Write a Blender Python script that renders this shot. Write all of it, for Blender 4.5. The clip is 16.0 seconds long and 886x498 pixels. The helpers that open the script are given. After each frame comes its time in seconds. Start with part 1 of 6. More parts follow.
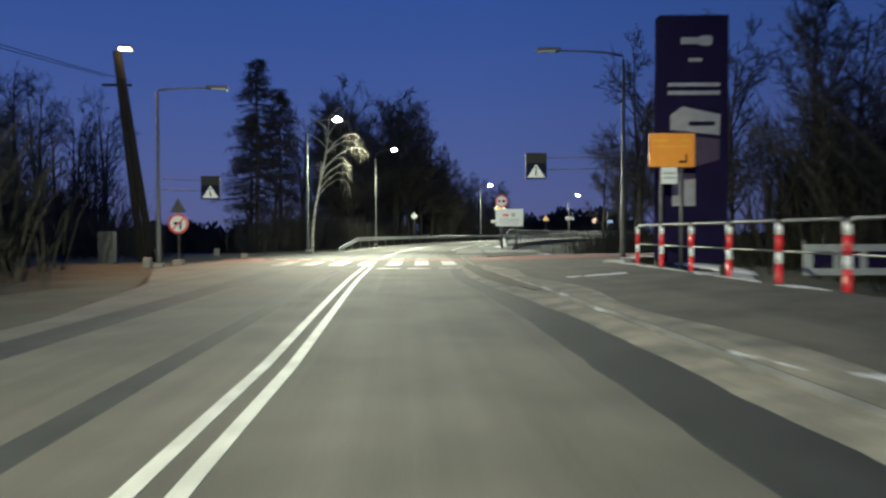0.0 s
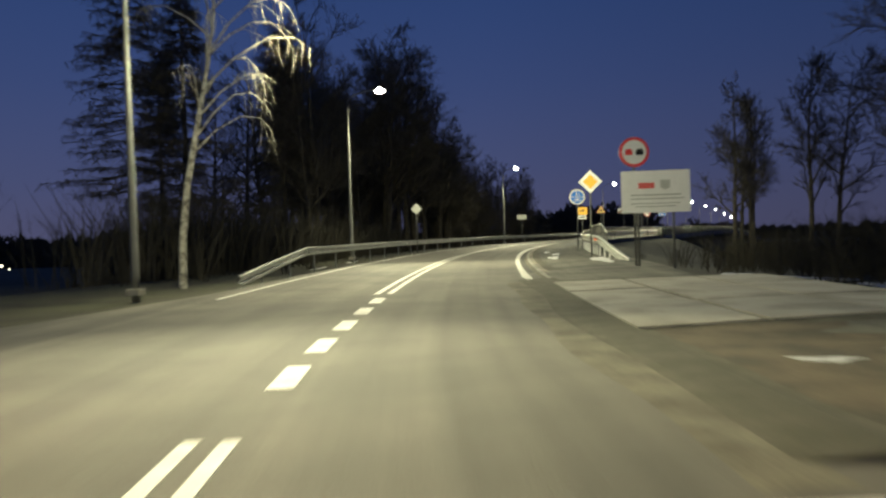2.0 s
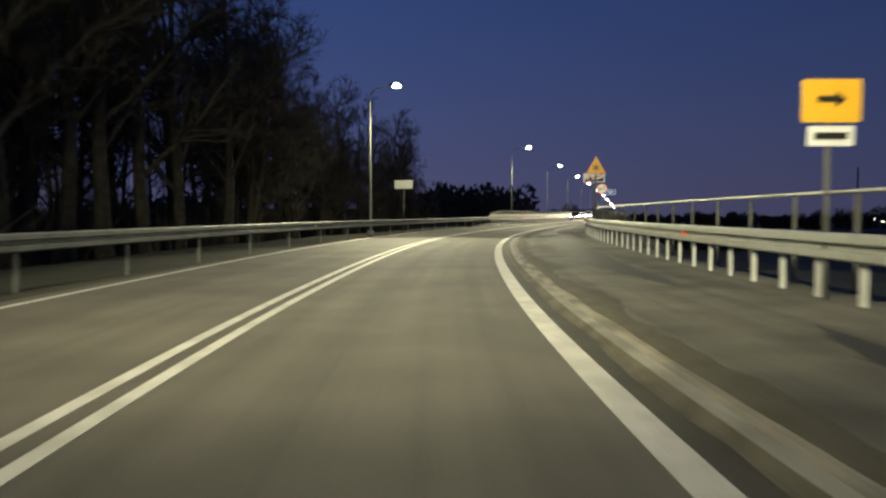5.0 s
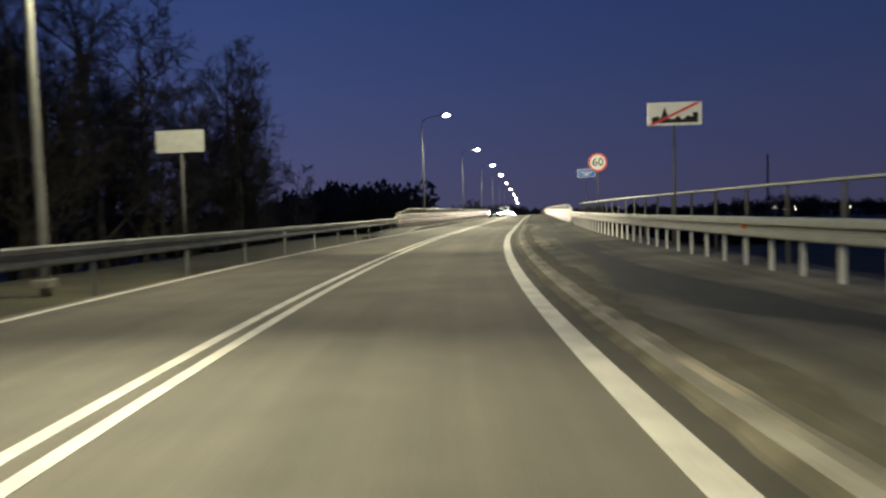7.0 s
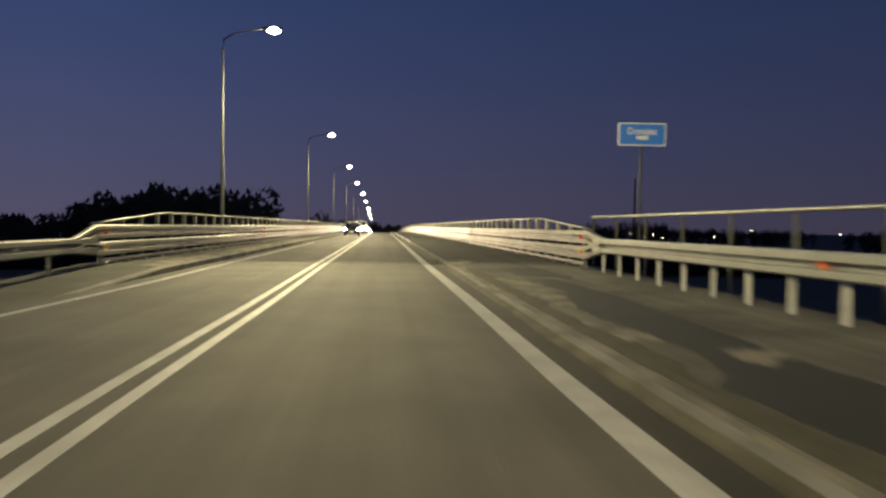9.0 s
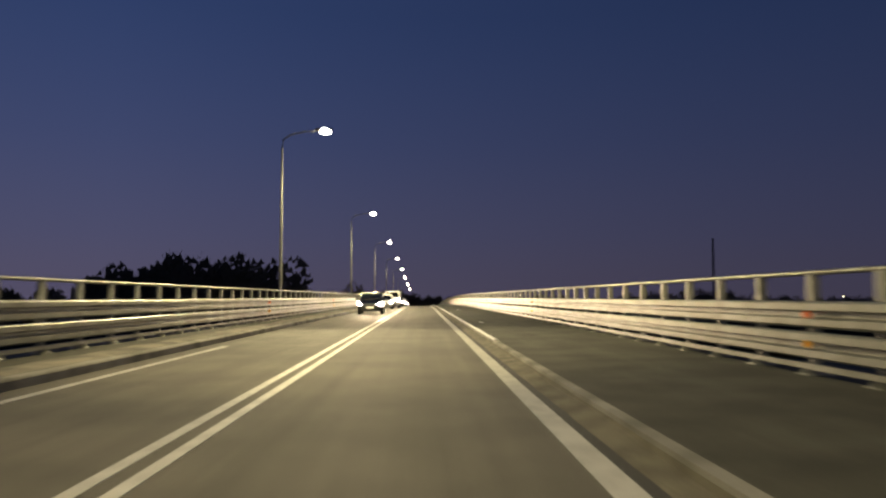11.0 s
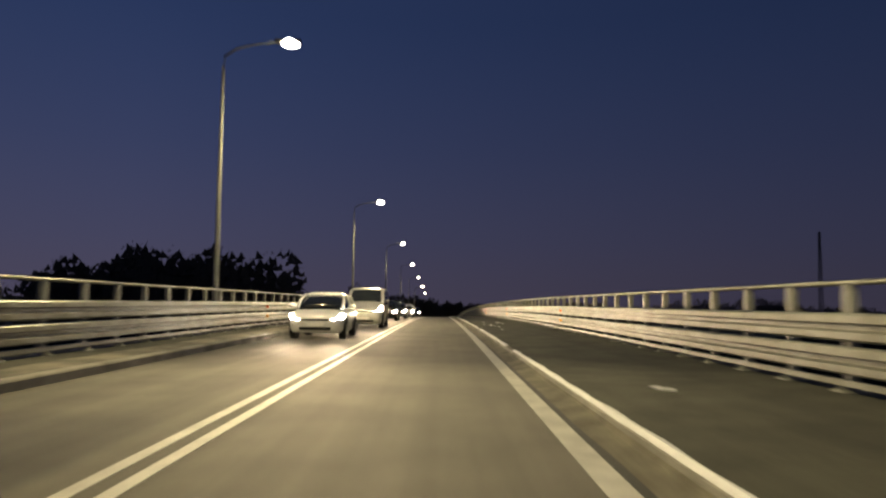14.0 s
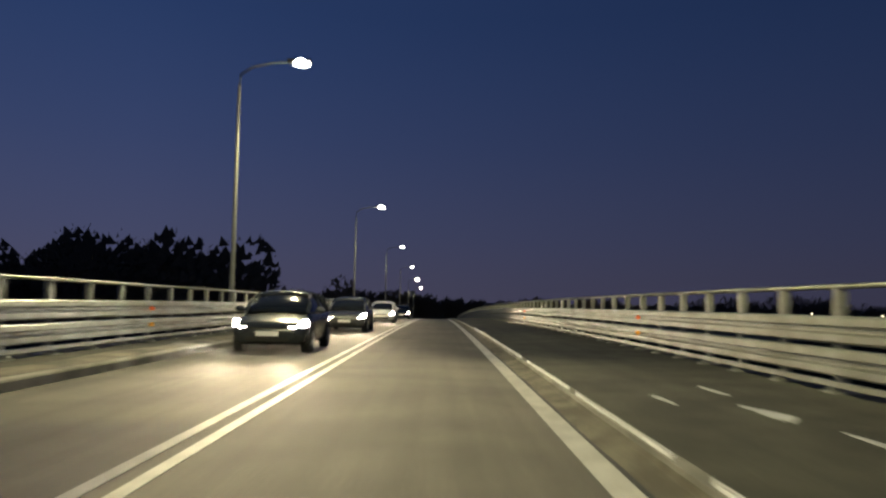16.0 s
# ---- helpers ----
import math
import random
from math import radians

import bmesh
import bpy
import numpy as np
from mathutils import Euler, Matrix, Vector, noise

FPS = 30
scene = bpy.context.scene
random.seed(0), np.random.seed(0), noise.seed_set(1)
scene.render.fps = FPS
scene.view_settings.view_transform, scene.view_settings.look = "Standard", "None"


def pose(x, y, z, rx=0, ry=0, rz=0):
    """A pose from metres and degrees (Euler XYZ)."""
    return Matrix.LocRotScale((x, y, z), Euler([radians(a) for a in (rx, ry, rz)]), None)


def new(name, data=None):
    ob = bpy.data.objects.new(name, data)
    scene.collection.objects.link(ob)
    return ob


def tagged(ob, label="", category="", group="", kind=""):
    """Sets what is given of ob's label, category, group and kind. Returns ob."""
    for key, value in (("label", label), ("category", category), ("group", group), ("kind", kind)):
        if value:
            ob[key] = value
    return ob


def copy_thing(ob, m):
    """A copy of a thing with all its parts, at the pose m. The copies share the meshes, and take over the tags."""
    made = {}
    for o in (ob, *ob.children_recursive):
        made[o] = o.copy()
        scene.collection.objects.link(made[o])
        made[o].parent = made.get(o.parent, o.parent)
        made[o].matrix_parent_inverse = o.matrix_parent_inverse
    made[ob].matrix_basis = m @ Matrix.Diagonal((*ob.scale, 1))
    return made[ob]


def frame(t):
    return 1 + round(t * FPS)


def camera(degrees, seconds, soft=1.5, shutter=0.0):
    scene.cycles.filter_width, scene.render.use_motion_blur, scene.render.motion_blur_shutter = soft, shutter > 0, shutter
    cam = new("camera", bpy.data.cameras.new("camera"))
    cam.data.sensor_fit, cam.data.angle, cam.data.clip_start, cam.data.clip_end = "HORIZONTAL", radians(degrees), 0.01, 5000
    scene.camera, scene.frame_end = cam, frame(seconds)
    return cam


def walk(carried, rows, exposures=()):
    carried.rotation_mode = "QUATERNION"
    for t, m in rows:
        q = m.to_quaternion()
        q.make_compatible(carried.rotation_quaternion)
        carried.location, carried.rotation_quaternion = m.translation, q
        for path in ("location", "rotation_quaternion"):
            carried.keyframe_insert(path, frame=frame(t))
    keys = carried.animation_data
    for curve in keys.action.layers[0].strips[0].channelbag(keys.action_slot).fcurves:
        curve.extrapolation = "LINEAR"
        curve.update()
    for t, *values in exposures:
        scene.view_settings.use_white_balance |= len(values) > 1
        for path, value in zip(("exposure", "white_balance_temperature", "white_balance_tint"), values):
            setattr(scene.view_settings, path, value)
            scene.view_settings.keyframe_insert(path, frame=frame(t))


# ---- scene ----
cam = camera(61.88, 16.0, soft=2.4, shutter=0.4)
PATH = [
    (0.0, -1.620, 3.212, 1.210, -1.238, -0.103, -2.838),
    (0.5, -1.684, 11.134, 1.210, -1.242, -0.020, -2.815),
    (1.0, -1.778, 19.004, 1.210, -1.232, -0.601, -2.829),
    (1.5, -1.750, 26.880, 1.210, -1.110, -1.218, -2.656),
    (2.0, -1.635, 34.717, 1.210, -1.098, -1.675, -2.935),
    (2.5, -1.258, 42.481, 1.210, -1.031, -1.480, -3.838),
    (3.0, -0.616, 50.035, 1.210, -1.310, -1.653, -5.646),
    (3.5, 0.300, 57.430, 1.210, -1.592, -1.525, -7.640),
    (4.0, 1.428, 64.784, 1.210, -1.962, -0.437, -9.624),
    (4.5, 2.747, 72.147, 1.210, -2.363, 0.027, -11.593),
    (5.0, 4.260, 79.537, 1.210, -2.736, 0.036, -13.545),
    (5.5, 5.983, 86.950, 1.210, -3.021, -0.350, -15.474),
    (6.0, 7.938, 94.375, 1.210, -3.160, -1.219, -17.375),
    (6.5, 10.149, 101.787, 1.210, -3.092, -1.253, -19.243),
    (7.0, 12.638, 109.147, 1.210, -2.872, -1.685, -21.584),
    (7.5, 15.456, 116.558, 1.210, -2.683, -2.631, -26.129),
    (8.0, 18.639, 124.000, 1.210, -3.021, -2.645, -30.194),
    (8.5, 22.112, 131.491, 1.210, -3.381, -0.794, -31.988),
    (9.0, 25.839, 138.883, 1.210, -1.735, 0.748, -33.356),
    (9.5, 29.767, 146.181, 1.210, 4.338, 1.505, -31.520),
    (10.0, 33.804, 153.428, 1.210, 3.949, 1.116, -31.344),
    (10.5, 37.862, 160.707, 1.210, 3.765, 0.296, -30.882),
    (11.0, 41.911, 168.046, 1.210, 3.729, -0.011, -30.265),
    (11.5, 45.956, 175.447, 1.210, 3.787, -0.045, -29.623),
    (12.0, 50.015, 182.900, 1.210, 3.881, -0.004, -29.084),
    (12.5, 54.110, 190.397, 1.210, 3.956, 0.093, -28.778),
    (13.0, 58.252, 197.935, 1.210, 3.956, 0.246, -28.834),
    (13.5, 62.424, 205.536, 1.210, 3.984, -0.455, -28.978),
    (14.0, 66.687, 213.221, 1.210, 4.182, 0.824, -28.799),
    (14.5, 70.941, 221.022, 1.210, 3.780, 1.087, -28.651),
    (15.0, 75.170, 228.919, 1.210, 4.114, 0.795, -28.635),
    (15.5, 79.450, 236.799, 1.210, 3.772, 0.479, -28.904),
    (16.0, 83.795, 244.634, 1.210, 3.894, 1.089, -28.886),
]
walk(cam, [(t, pose(x, y, z, 90 + pitch, 0, yaw) @ pose(0, 0, 0, 0, 0, roll)) for t, x, y, z, pitch, roll, yaw in PATH],
     exposures=[(0.0, 0.65, 5300, 5), (0.8, 0.65, 5500, 4), (1.6, 0.2, 6300, 4), (2.0, 0.1, 6300, 3), (2.5, 0.45, 6400, 7), (3.5, -0.2, 5700, 10), (6.0, 0.3, 6600, 6), (6.5, 0.0, 6300, 8),
                (7.0, 0.1, 6200, 11), (7.5, 0.2, 6700, 14), (8.0, -0.1, 6600, 13), (9.0, 0.12, 7500, 8), (10.0, 0.12, 7600, 9), (12.5, 0.0, 8200, 11), (13.5, -0.4, 8000, 9), (14.5, -0.1, 7900, 11),
                (15.3, -0.15, 7400, 8), (16.0, -0.1, 7000, 3)])

# ---- dusk sky ----
world = bpy.data.worlds.new("dusk")
scene.world = world
world.use_nodes = True
wn = world.node_tree.nodes
wl = world.node_tree.links
tc = wn.new("ShaderNodeTexCoord")
sx = wn.new("ShaderNodeSeparateXYZ")
wl.new(tc.outputs["Generated"], sx.inputs[0])
ramp = wn.new("ShaderNodeValToRGB")
ramp.color_ramp.interpolation = "B_SPLINE"
for k, (pos, col) in enumerate([(0.0, (0.066, 0.062, 0.118)), (0.08, (0.054, 0.062, 0.140)), (0.2, (0.034, 0.052, 0.145)),
                                (0.36, (0.018, 0.040, 0.132)), (1.0, (0.010, 0.026, 0.098))]):
    e = ramp.color_ramp.elements[k] if k < 2 else ramp.color_ramp.elements.new(pos)
    e.position, e.color = pos, (*col, 1)
wl.new(sx.outputs[2], ramp.inputs[0])
# the afterglow lies in the west: the sky dims towards the east
east = wn.new("ShaderNodeMapRange")
east.inputs["From Min"].default_value, east.inputs["From Max"].default_value = 0.1, 0.9
east.inputs["To Min"].default_value, east.inputs["To Max"].default_value = 1.12, 0.62
wl.new(sx.outputs[0], east.inputs["Value"])
dim = wn.new("ShaderNodeMix")
dim.data_type, dim.blend_type = "RGBA", "MULTIPLY"
dim.inputs["Factor"].default_value = 1.0
wl.new(ramp.outputs[0], dim.inputs["A"])
wl.new(east.outputs["Result"], dim.inputs["B"])
wl.new(dim.outputs["Result"], wn["Background"].inputs[0])
wn["Background"].inputs[1].default_value = 1.0

LAMP_POWER = 2350.0
THROW_POWER = 19500.0
FILL_POWER = 900.0
LAMP_TINT = (1.0, 0.90, 0.55)

# ---- line of the road ----
KNOTS = [(-2.78, -90), (-2.78, -30), (-2.72, 0), (-2.78, 10), (-2.79, 20), (-2.68, 30), (-2.57, 36), (-2.52, 42), (-2.11, 48), (-1.56, 54), (-0.87, 60), (-0.05, 66), (0.92, 72), (2.43, 80), (4.19, 88), (6.33, 96), (8.14, 102), (10.14, 108), (12.40, 114), (14.90, 120), (17.63, 126), (20.53, 132), (23.57, 138), (26.72, 144), (30.01, 150), (34.33, 158), (38.70, 166), (57.25, 200), (89.98, 260), (133.62, 340), (275.44, 600)]


def spline(knots):
    k = np.array(knots, float)
    out = []
    for i in range(len(k) - 1):
        a, b = k[i], k[i + 1]
        chord = np.linalg.norm(b - a)
        va = (k[i + 1] - k[i - 1]) / np.linalg.norm(k[i + 1] - k[i - 1]) if i else (b - a) / chord
        vb = (k[i + 2] - k[i]) / np.linalg.norm(k[i + 2] - k[i]) if i + 2 < len(k) else (b - a) / chord
        for u in np.linspace(0, 1, max(3, int(chord)), endpoint=False):
            out.append((2 * u**3 - 3 * u**2 + 1) * a + (u**3 - 2 * u**2 + u) * chord * va + (3 * u**2 - 2 * u**3) * b + (u**3 - u**2) * chord * vb)
    out.append(k[-1])
    return np.array(out)


LINE = spline(KNOTS)
S_LINE = np.r_[0, np.cumsum(np.linalg.norm(np.diff(LINE, axis=0), axis=1))] - 90.0
HEAD = np.unwrap(np.arctan2(-np.gradient(LINE[:, 0]), np.gradient(LINE[:, 1])))
HEAD = np.convolve(np.pad(HEAD, 5, "edge"), np.ones(11) / 11, "valid")
S_END = S_LINE[-1]


def heading(s):
    return float(np.interp(s, S_LINE, HEAD))


def rise(s):
    """Height of the road: level, then falling beyond the crest of the bridge."""
    d = max(0.0, s - 250.0)
    return -0.00011 * d * d if d < 170 else -0.00011 * 170**2 - 0.0374 * (d - 170)


def at(s, e, z=0.0):
    """A place s metres along the road and e metres right of its line."""
    h = heading(s)
    return Vector((np.interp(s, S_LINE, LINE[:, 0]) + e * math.cos(h), np.interp(s, S_LINE, LINE[:, 1]) + e * math.sin(h), z + rise(s)))


def stand(s, e, z=0.0, turn=0.0):
    p = at(s, e, z)
    return pose(p.x, p.y, p.z, 0, 0, math.degrees(heading(s)) + turn)


def ease(x, table):
    return float(np.interp(x, [a for a, _ in table], [b for _, b in table]))


# ---- materials ----
def material(name, colour, rough=0.7, metal=0.0, vary=0.25, scale=3.0, fine=60.0, bump=0.15, second=None, patch=0.5, emit=None, strength=0.0, spec=0.5, streaks=0.0):
    m = bpy.data.materials.new(name)
    m.use_nodes = True
    n, l = m.node_tree.nodes, m.node_tree.links
    b = n["Principled BSDF"]
    b.inputs["Roughness"].default_value = rough
    b.inputs["Metallic"].default_value = metal
    b.inputs["Specular IOR Level"].default_value = spec
    if emit:
        b.inputs["Emission Color"].default_value = (*emit, 1)
        b.inputs["Emission Strength"].default_value = strength
    geo = n.new("ShaderNodeNewGeometry")
    big = n.new("ShaderNodeTexNoise")
    big.inputs["Scale"].default_value = scale
    big.inputs["Detail"].default_value = 5
    small = n.new("ShaderNodeTexNoise")
    small.inputs["Scale"].default_value = fine
    small.inputs["Detail"].default_value = 3
    for t in (big, small):
        l.new(geo.outputs["Position"], t.inputs["Vector"])
    mix = n.new("ShaderNodeMix")
    mix.data_type = "RGBA"
    other = second or tuple(c * (1 - vary) for c in colour)
    mix.inputs["A"].default_value = (*colour, 1)
    mix.inputs["B"].default_value = (*other, 1)
    step = n.new("ShaderNodeMapRange")
    step.inputs["From Min"].default_value = patch - 0.12
    step.inputs["From Max"].default_value = patch + 0.12
    l.new(big.outputs["Fac"], step.inputs["Value"])
    l.new(step.outputs["Result"], mix.inputs["Factor"])
    grain = n.new("ShaderNodeMix")
    grain.data_type, grain.blend_type = "RGBA", "MULTIPLY"
    grain.inputs["Factor"].default_value = min(1.0, vary * 1.5)
    g2 = n.new("ShaderNodeMapRange")
    g2.inputs["From Min"].default_value, g2.inputs["From Max"].default_value = 0.3, 0.7
    g2.inputs["To Min"].default_value, g2.inputs["To Max"].default_value = 0.45, 1.15
    l.new(small.outputs["Fac"], g2.inputs["Value"])
    l.new(mix.outputs["Result"], grain.inputs["A"])
    l.new(g2.outputs["Result"], grain.inputs["B"])
    l.new(grain.outputs["Result"], b.inputs["Base Color"])
    if streaks:
        # tyre polish and dust drawn out along the road
        uv = n.new("ShaderNodeUVMap")
        uv.uv_map = "along"
        mp = n.new("ShaderNodeMapping")
        mp.inputs["Scale"].default_value = (2.2, 0.035, 1)
        l.new(uv.outputs["UV"], mp.inputs["Vector"])
        st = n.new("ShaderNodeTexNoise")
        st.inputs["Scale"].default_value = 1.0
        st.inputs["Detail"].default_value = 4
        l.new(mp.outputs["Vector"], st.inputs["Vector"])
        g3 = n.new("ShaderNodeMapRange")
        g3.inputs["From Min"].default_value, g3.inputs["From Max"].default_value = 0.3, 0.7
        g3.inputs["To Min"].default_value, g3.inputs["To Max"].default_value = 1 - streaks, 1 + streaks * 0.6
        l.new(st.outputs["Fac"], g3.inputs["Value"])
        m3 = n.new("ShaderNodeMix")
        m3.data_type, m3.blend_type = "RGBA", "MULTIPLY"
        m3.inputs["Factor"].default_value = 1.0
        l.new(grain.outputs["Result"], m3.inputs["A"])
        l.new(g3.outputs["Result"], m3.inputs["B"])
        l.new(m3.outputs["Result"], b.inputs["Base Color"])
    if bump:
        bp = n.new("ShaderNodeBump")
        bp.inputs["Strength"].default_value = bump
        bp.inputs["Distance"].default_value = 0.01
        l.new(small.outputs["Fac"], bp.inputs["Height"])
        l.new(bp.outputs["Normal"], b.inputs["Normal"])
    return m


M = dict(
    asphalt=material("asphalt", (0.140, 0.125, 0.100), 0.85, vary=0.42, scale=0.55, fine=60, bump=0.6, second=(0.098, 0.089, 0.071), streaks=0.26),
    darkband=material("dark_asphalt", (0.034, 0.034, 0.031), 0.8, vary=0.35, scale=0.8, fine=80, bump=0.5, streaks=0.3),
    sand=material("sandy_silt", (0.30, 0.265, 0.20), 0.95, vary=0.35, scale=1.1, fine=35, bump=0.8, second=(0.13, 0.12, 0.095), streaks=0.3),
    darkblue=material("dark_blue_sheet", (0.004, 0.008, 0.028), 0.7, spec=0.15, vary=0.1, scale=5, fine=30, bump=0.0),
    pavement=material("pavement", (0.155, 0.145, 0.112), 0.88, vary=0.3, scale=0.55, fine=45, bump=0.6, second=(0.07, 0.066, 0.05), streaks=0.4),
    darkpave=material("dark_pavement", (0.105, 0.092, 0.068), 0.9, vary=0.35, scale=0.7, fine=40, bump=0.7, second=(0.055, 0.049, 0.037), streaks=0.25),
    paint=material("road_paint", (0.66, 0.64, 0.57), 0.65, vary=0.26, scale=2.5, fine=45, bump=0.2),
    wornpaint=material("worn_road_paint", (0.42, 0.41, 0.37), 0.75, vary=0.3, scale=3.5, fine=40, bump=0.3, second=(0.12, 0.11, 0.09), patch=0.54),
    red=material("red_surface", (0.33, 0.078, 0.046), 0.85, vary=0.4, scale=1.0, fine=60, bump=0.3, second=(0.15, 0.065, 0.042), patch=0.5),
    concrete=material("concrete", (0.36, 0.34, 0.29), 0.85, vary=0.25, scale=1.3, fine=50, bump=0.3),
    kerb=material("kerb_concrete", (0.34, 0.32, 0.27), 0.85, vary=0.3, scale=0.9, fine=40, bump=0.3, second=(0.16, 0.15, 0.12)),
    snow=material("old_snow", (0.62, 0.62, 0.61), 0.6, vary=0.15, scale=4, fine=35, bump=0.6),
    soil=material("winter_grass", (0.055, 0.055, 0.026), 0.95, vary=0.4, scale=0.6, fine=25, bump=0.8, second=(0.035, 0.03, 0.018)),
    moss=material("mossy_gutter_soil", (0.060, 0.055, 0.030), 0.95, vary=0.4, scale=2.5, fine=30, bump=0.8, second=(0.085, 0.076, 0.05), streaks=0.3),
    gutter=material("dark_damp_gutter", (0.058, 0.052, 0.037), 0.85, vary=0.35, scale=1.2, fine=45, bump=0.6, second=(0.035, 0.032, 0.023), streaks=0.35),
    mud=material("trampled_brown_soil", (0.115, 0.085, 0.050), 0.95, vary=0.45, scale=1.6, fine=25, bump=1.0, second=(0.05, 0.040, 0.024)),
    silt=material("brown_gutter_silt", (0.17, 0.15, 0.105), 0.95, vary=0.4, scale=1.8, fine=35, bump=0.8, second=(0.085, 0.075, 0.05), streaks=0.3),
    brush=material("dark_brushwood", (0.060, 0.054, 0.038), 0.95, vary=0.4, scale=3, fine=30, bump=0.3),
    slab=material("worn_concrete_slab", (0.40, 0.375, 0.31), 0.9, vary=0.3, scale=0.8, fine=45, bump=0.4, second=(0.23, 0.215, 0.17), patch=0.56),
    steel=material("galvanised_steel", (0.42, 0.43, 0.40), 0.5, metal=0.3, vary=0.15, scale=3, fine=30, bump=0.05),
    # mottled steel, darkened in its colour because lamps light the barriers too strongly
    bridgesteel=material("darkened_bridge_steel", (0.29, 0.295, 0.26), 0.48, metal=0.35, vary=0.28, scale=1.4, fine=22, bump=0.08, second=(0.20, 0.20, 0.165)),
    # guardrail steel in a dimmer copy: the left rail's weaker light put into colour
    dimsteel=material("dimmed_steel", (0.24, 0.25, 0.23), 0.6, metal=0.3, vary=0.25, scale=2, fine=30, bump=0.05),
    # same steel made paler, the headlight glow on post faces put into colour
    poststeel=material("brightened_galvanised_steel", (0.74, 0.75, 0.72), 0.5, metal=0.1, vary=0.12, scale=3, fine=30, bump=0.05),
    footway=material("bridge_footway_coat", (0.074, 0.071, 0.048), 0.85, vary=0.45, scale=0.9, fine=30, bump=0.5, second=(0.038, 0.036, 0.023), streaks=0.3),
    signpost=material("dull_steel_post", (0.12, 0.12, 0.115), 0.6, metal=0.3, vary=0.2, scale=4, fine=40, bump=0.05),
    pole=material("painted_pole", (0.16, 0.16, 0.152), 0.5, metal=0.3, vary=0.15, scale=4, fine=40, bump=0.05),
    dark=material("dark_metal", (0.05, 0.05, 0.055), 0.5, metal=0.3, vary=0.2, scale=4, fine=40, bump=0.05),
    white=material("white_sheet", (0.80, 0.80, 0.78), 0.35, vary=0.05, scale=5, fine=30, bump=0.0),
    black=material("black_sheet", (0.015, 0.015, 0.015), 0.6, spec=0.25, vary=0.1, scale=5, fine=30, bump=0.0),
    signred=material("red_sheet", (0.68, 0.03, 0.035), 0.35, vary=0.06, scale=5, fine=30, bump=0.0),
    yellow=material("yellow_sheet", (0.85, 0.46, 0.03), 0.35, vary=0.06, scale=5, fine=30, bump=0.0),
    orange=material("orange_sheet", (0.85, 0.33, 0.03), 0.35, vary=0.06, scale=5, fine=30, bump=0.0),
    blue=material("blue_sheet", (0.012, 0.20, 0.80), 0.35, vary=0.06, scale=5, fine=30, bump=0.0),
    navy=material("navy_banner", (0.016, 0.012, 0.042), 0.8, spec=0.0, vary=0.15, scale=1.5, fine=40, bump=0.05),
    print=material("faded_print", (0.30, 0.30, 0.33), 0.7, vary=0.15, scale=4, fine=30, bump=0.0),
    violet=material("violet_print", (0.05, 0.03, 0.075), 0.7, vary=0.15, scale=4, fine=30, bump=0.0),
    grey=material("bare_sheet_back", (0.46, 0.47, 0.45), 0.5, metal=0.3, vary=0.12, scale=5, fine=30, bump=0.0),
    bark=material("bark", (0.095, 0.082, 0.058), 0.95, vary=0.4, scale=3, fine=30, bump=0.6),
    birch=material("birch_bark", (0.42, 0.40, 0.34), 0.8, vary=0.3, scale=6, fine=25, bump=0.3, second=(0.10, 0.09, 0.08), patch=0.58),
    wood=material("old_wood_pole", (0.020, 0.017, 0.015), 0.9, vary=0.35, scale=2, fine=25, bump=0.4),
    tyre=material("tyre_rubber", (0.015, 0.015, 0.015), 0.8, vary=0.2, scale=8, fine=60, bump=0.1),
    carwhite=material("white_car_paint", (0.72, 0.72, 0.72), 0.25, vary=0.03, scale=3, fine=20, bump=0.0),
    cardark=material("dark_car_paint", (0.03, 0.035, 0.04), 0.25, vary=0.05, scale=3, fine=20, bump=0.0),
    carsilver=material("silver_car_paint", (0.42, 0.42, 0.42), 0.3, metal=0.3, vary=0.03, scale=3, fine=20, bump=0.0),
    cargrey=material("grey_car_paint", (0.12, 0.12, 0.13), 0.25, metal=0.4, vary=0.05, scale=3, fine=20, bump=0.0),
    glass=material("car_glass", (0.015, 0.018, 0.02), 0.08, vary=0.05, scale=3, fine=20, bump=0.0),
    water=material("river_water", (0.010, 0.011, 0.010), 0.8, spec=0.0, vary=0.1, scale=0.3, fine=3, bump=0.15),
    lit=material("lit_led_lens", (0.9, 0.9, 0.8), 0.4, vary=0.0, bump=0, emit=(1.0, 0.97, 0.72), strength=160),
    litwarm=material("lit_sodium_lens", (0.9, 0.8, 0.6), 0.4, vary=0.0, bump=0, emit=(1.0, 0.62, 0.22), strength=12),
    headlight=material("lit_headlight", (0.9, 0.9, 0.9), 0.3, vary=0.0, bump=0, emit=(1.0, 0.93, 0.86), strength=260),
    farlight=material("lit_far_window", (0.9, 0.8, 0.6), 0.5, vary=0.0, bump=0, emit=(1.0, 0.85, 0.6), strength=7),
    amber=material("amber_reflector", (0.95, 0.42, 0.03), 0.3, vary=0.05, scale=9, fine=40, bump=0.0),
    reflector=material("orange_reflector", (0.9, 0.16, 0.03), 0.3, vary=0.05, scale=9, fine=40, bump=0.0),
)


# ---- mesh helpers ----
def mesh_of(name, verts, faces, mats, smooth=False):
    me = bpy.data.meshes.new(name)
    me.from_pydata([tuple(v) for v in verts], [], faces)
    for m in (mats if isinstance(mats, (list, tuple)) else [mats]):
        me.materials.append(m)
    if smooth:
        me.shade_smooth()
    me.update()
    return me


def child(name, me, parent, label="", m=None):
    ob = new(name, me)
    ob.parent = parent
    if m is not None:
        ob.matrix_basis = m
    if label:
        tagged(ob, label)
    return ob


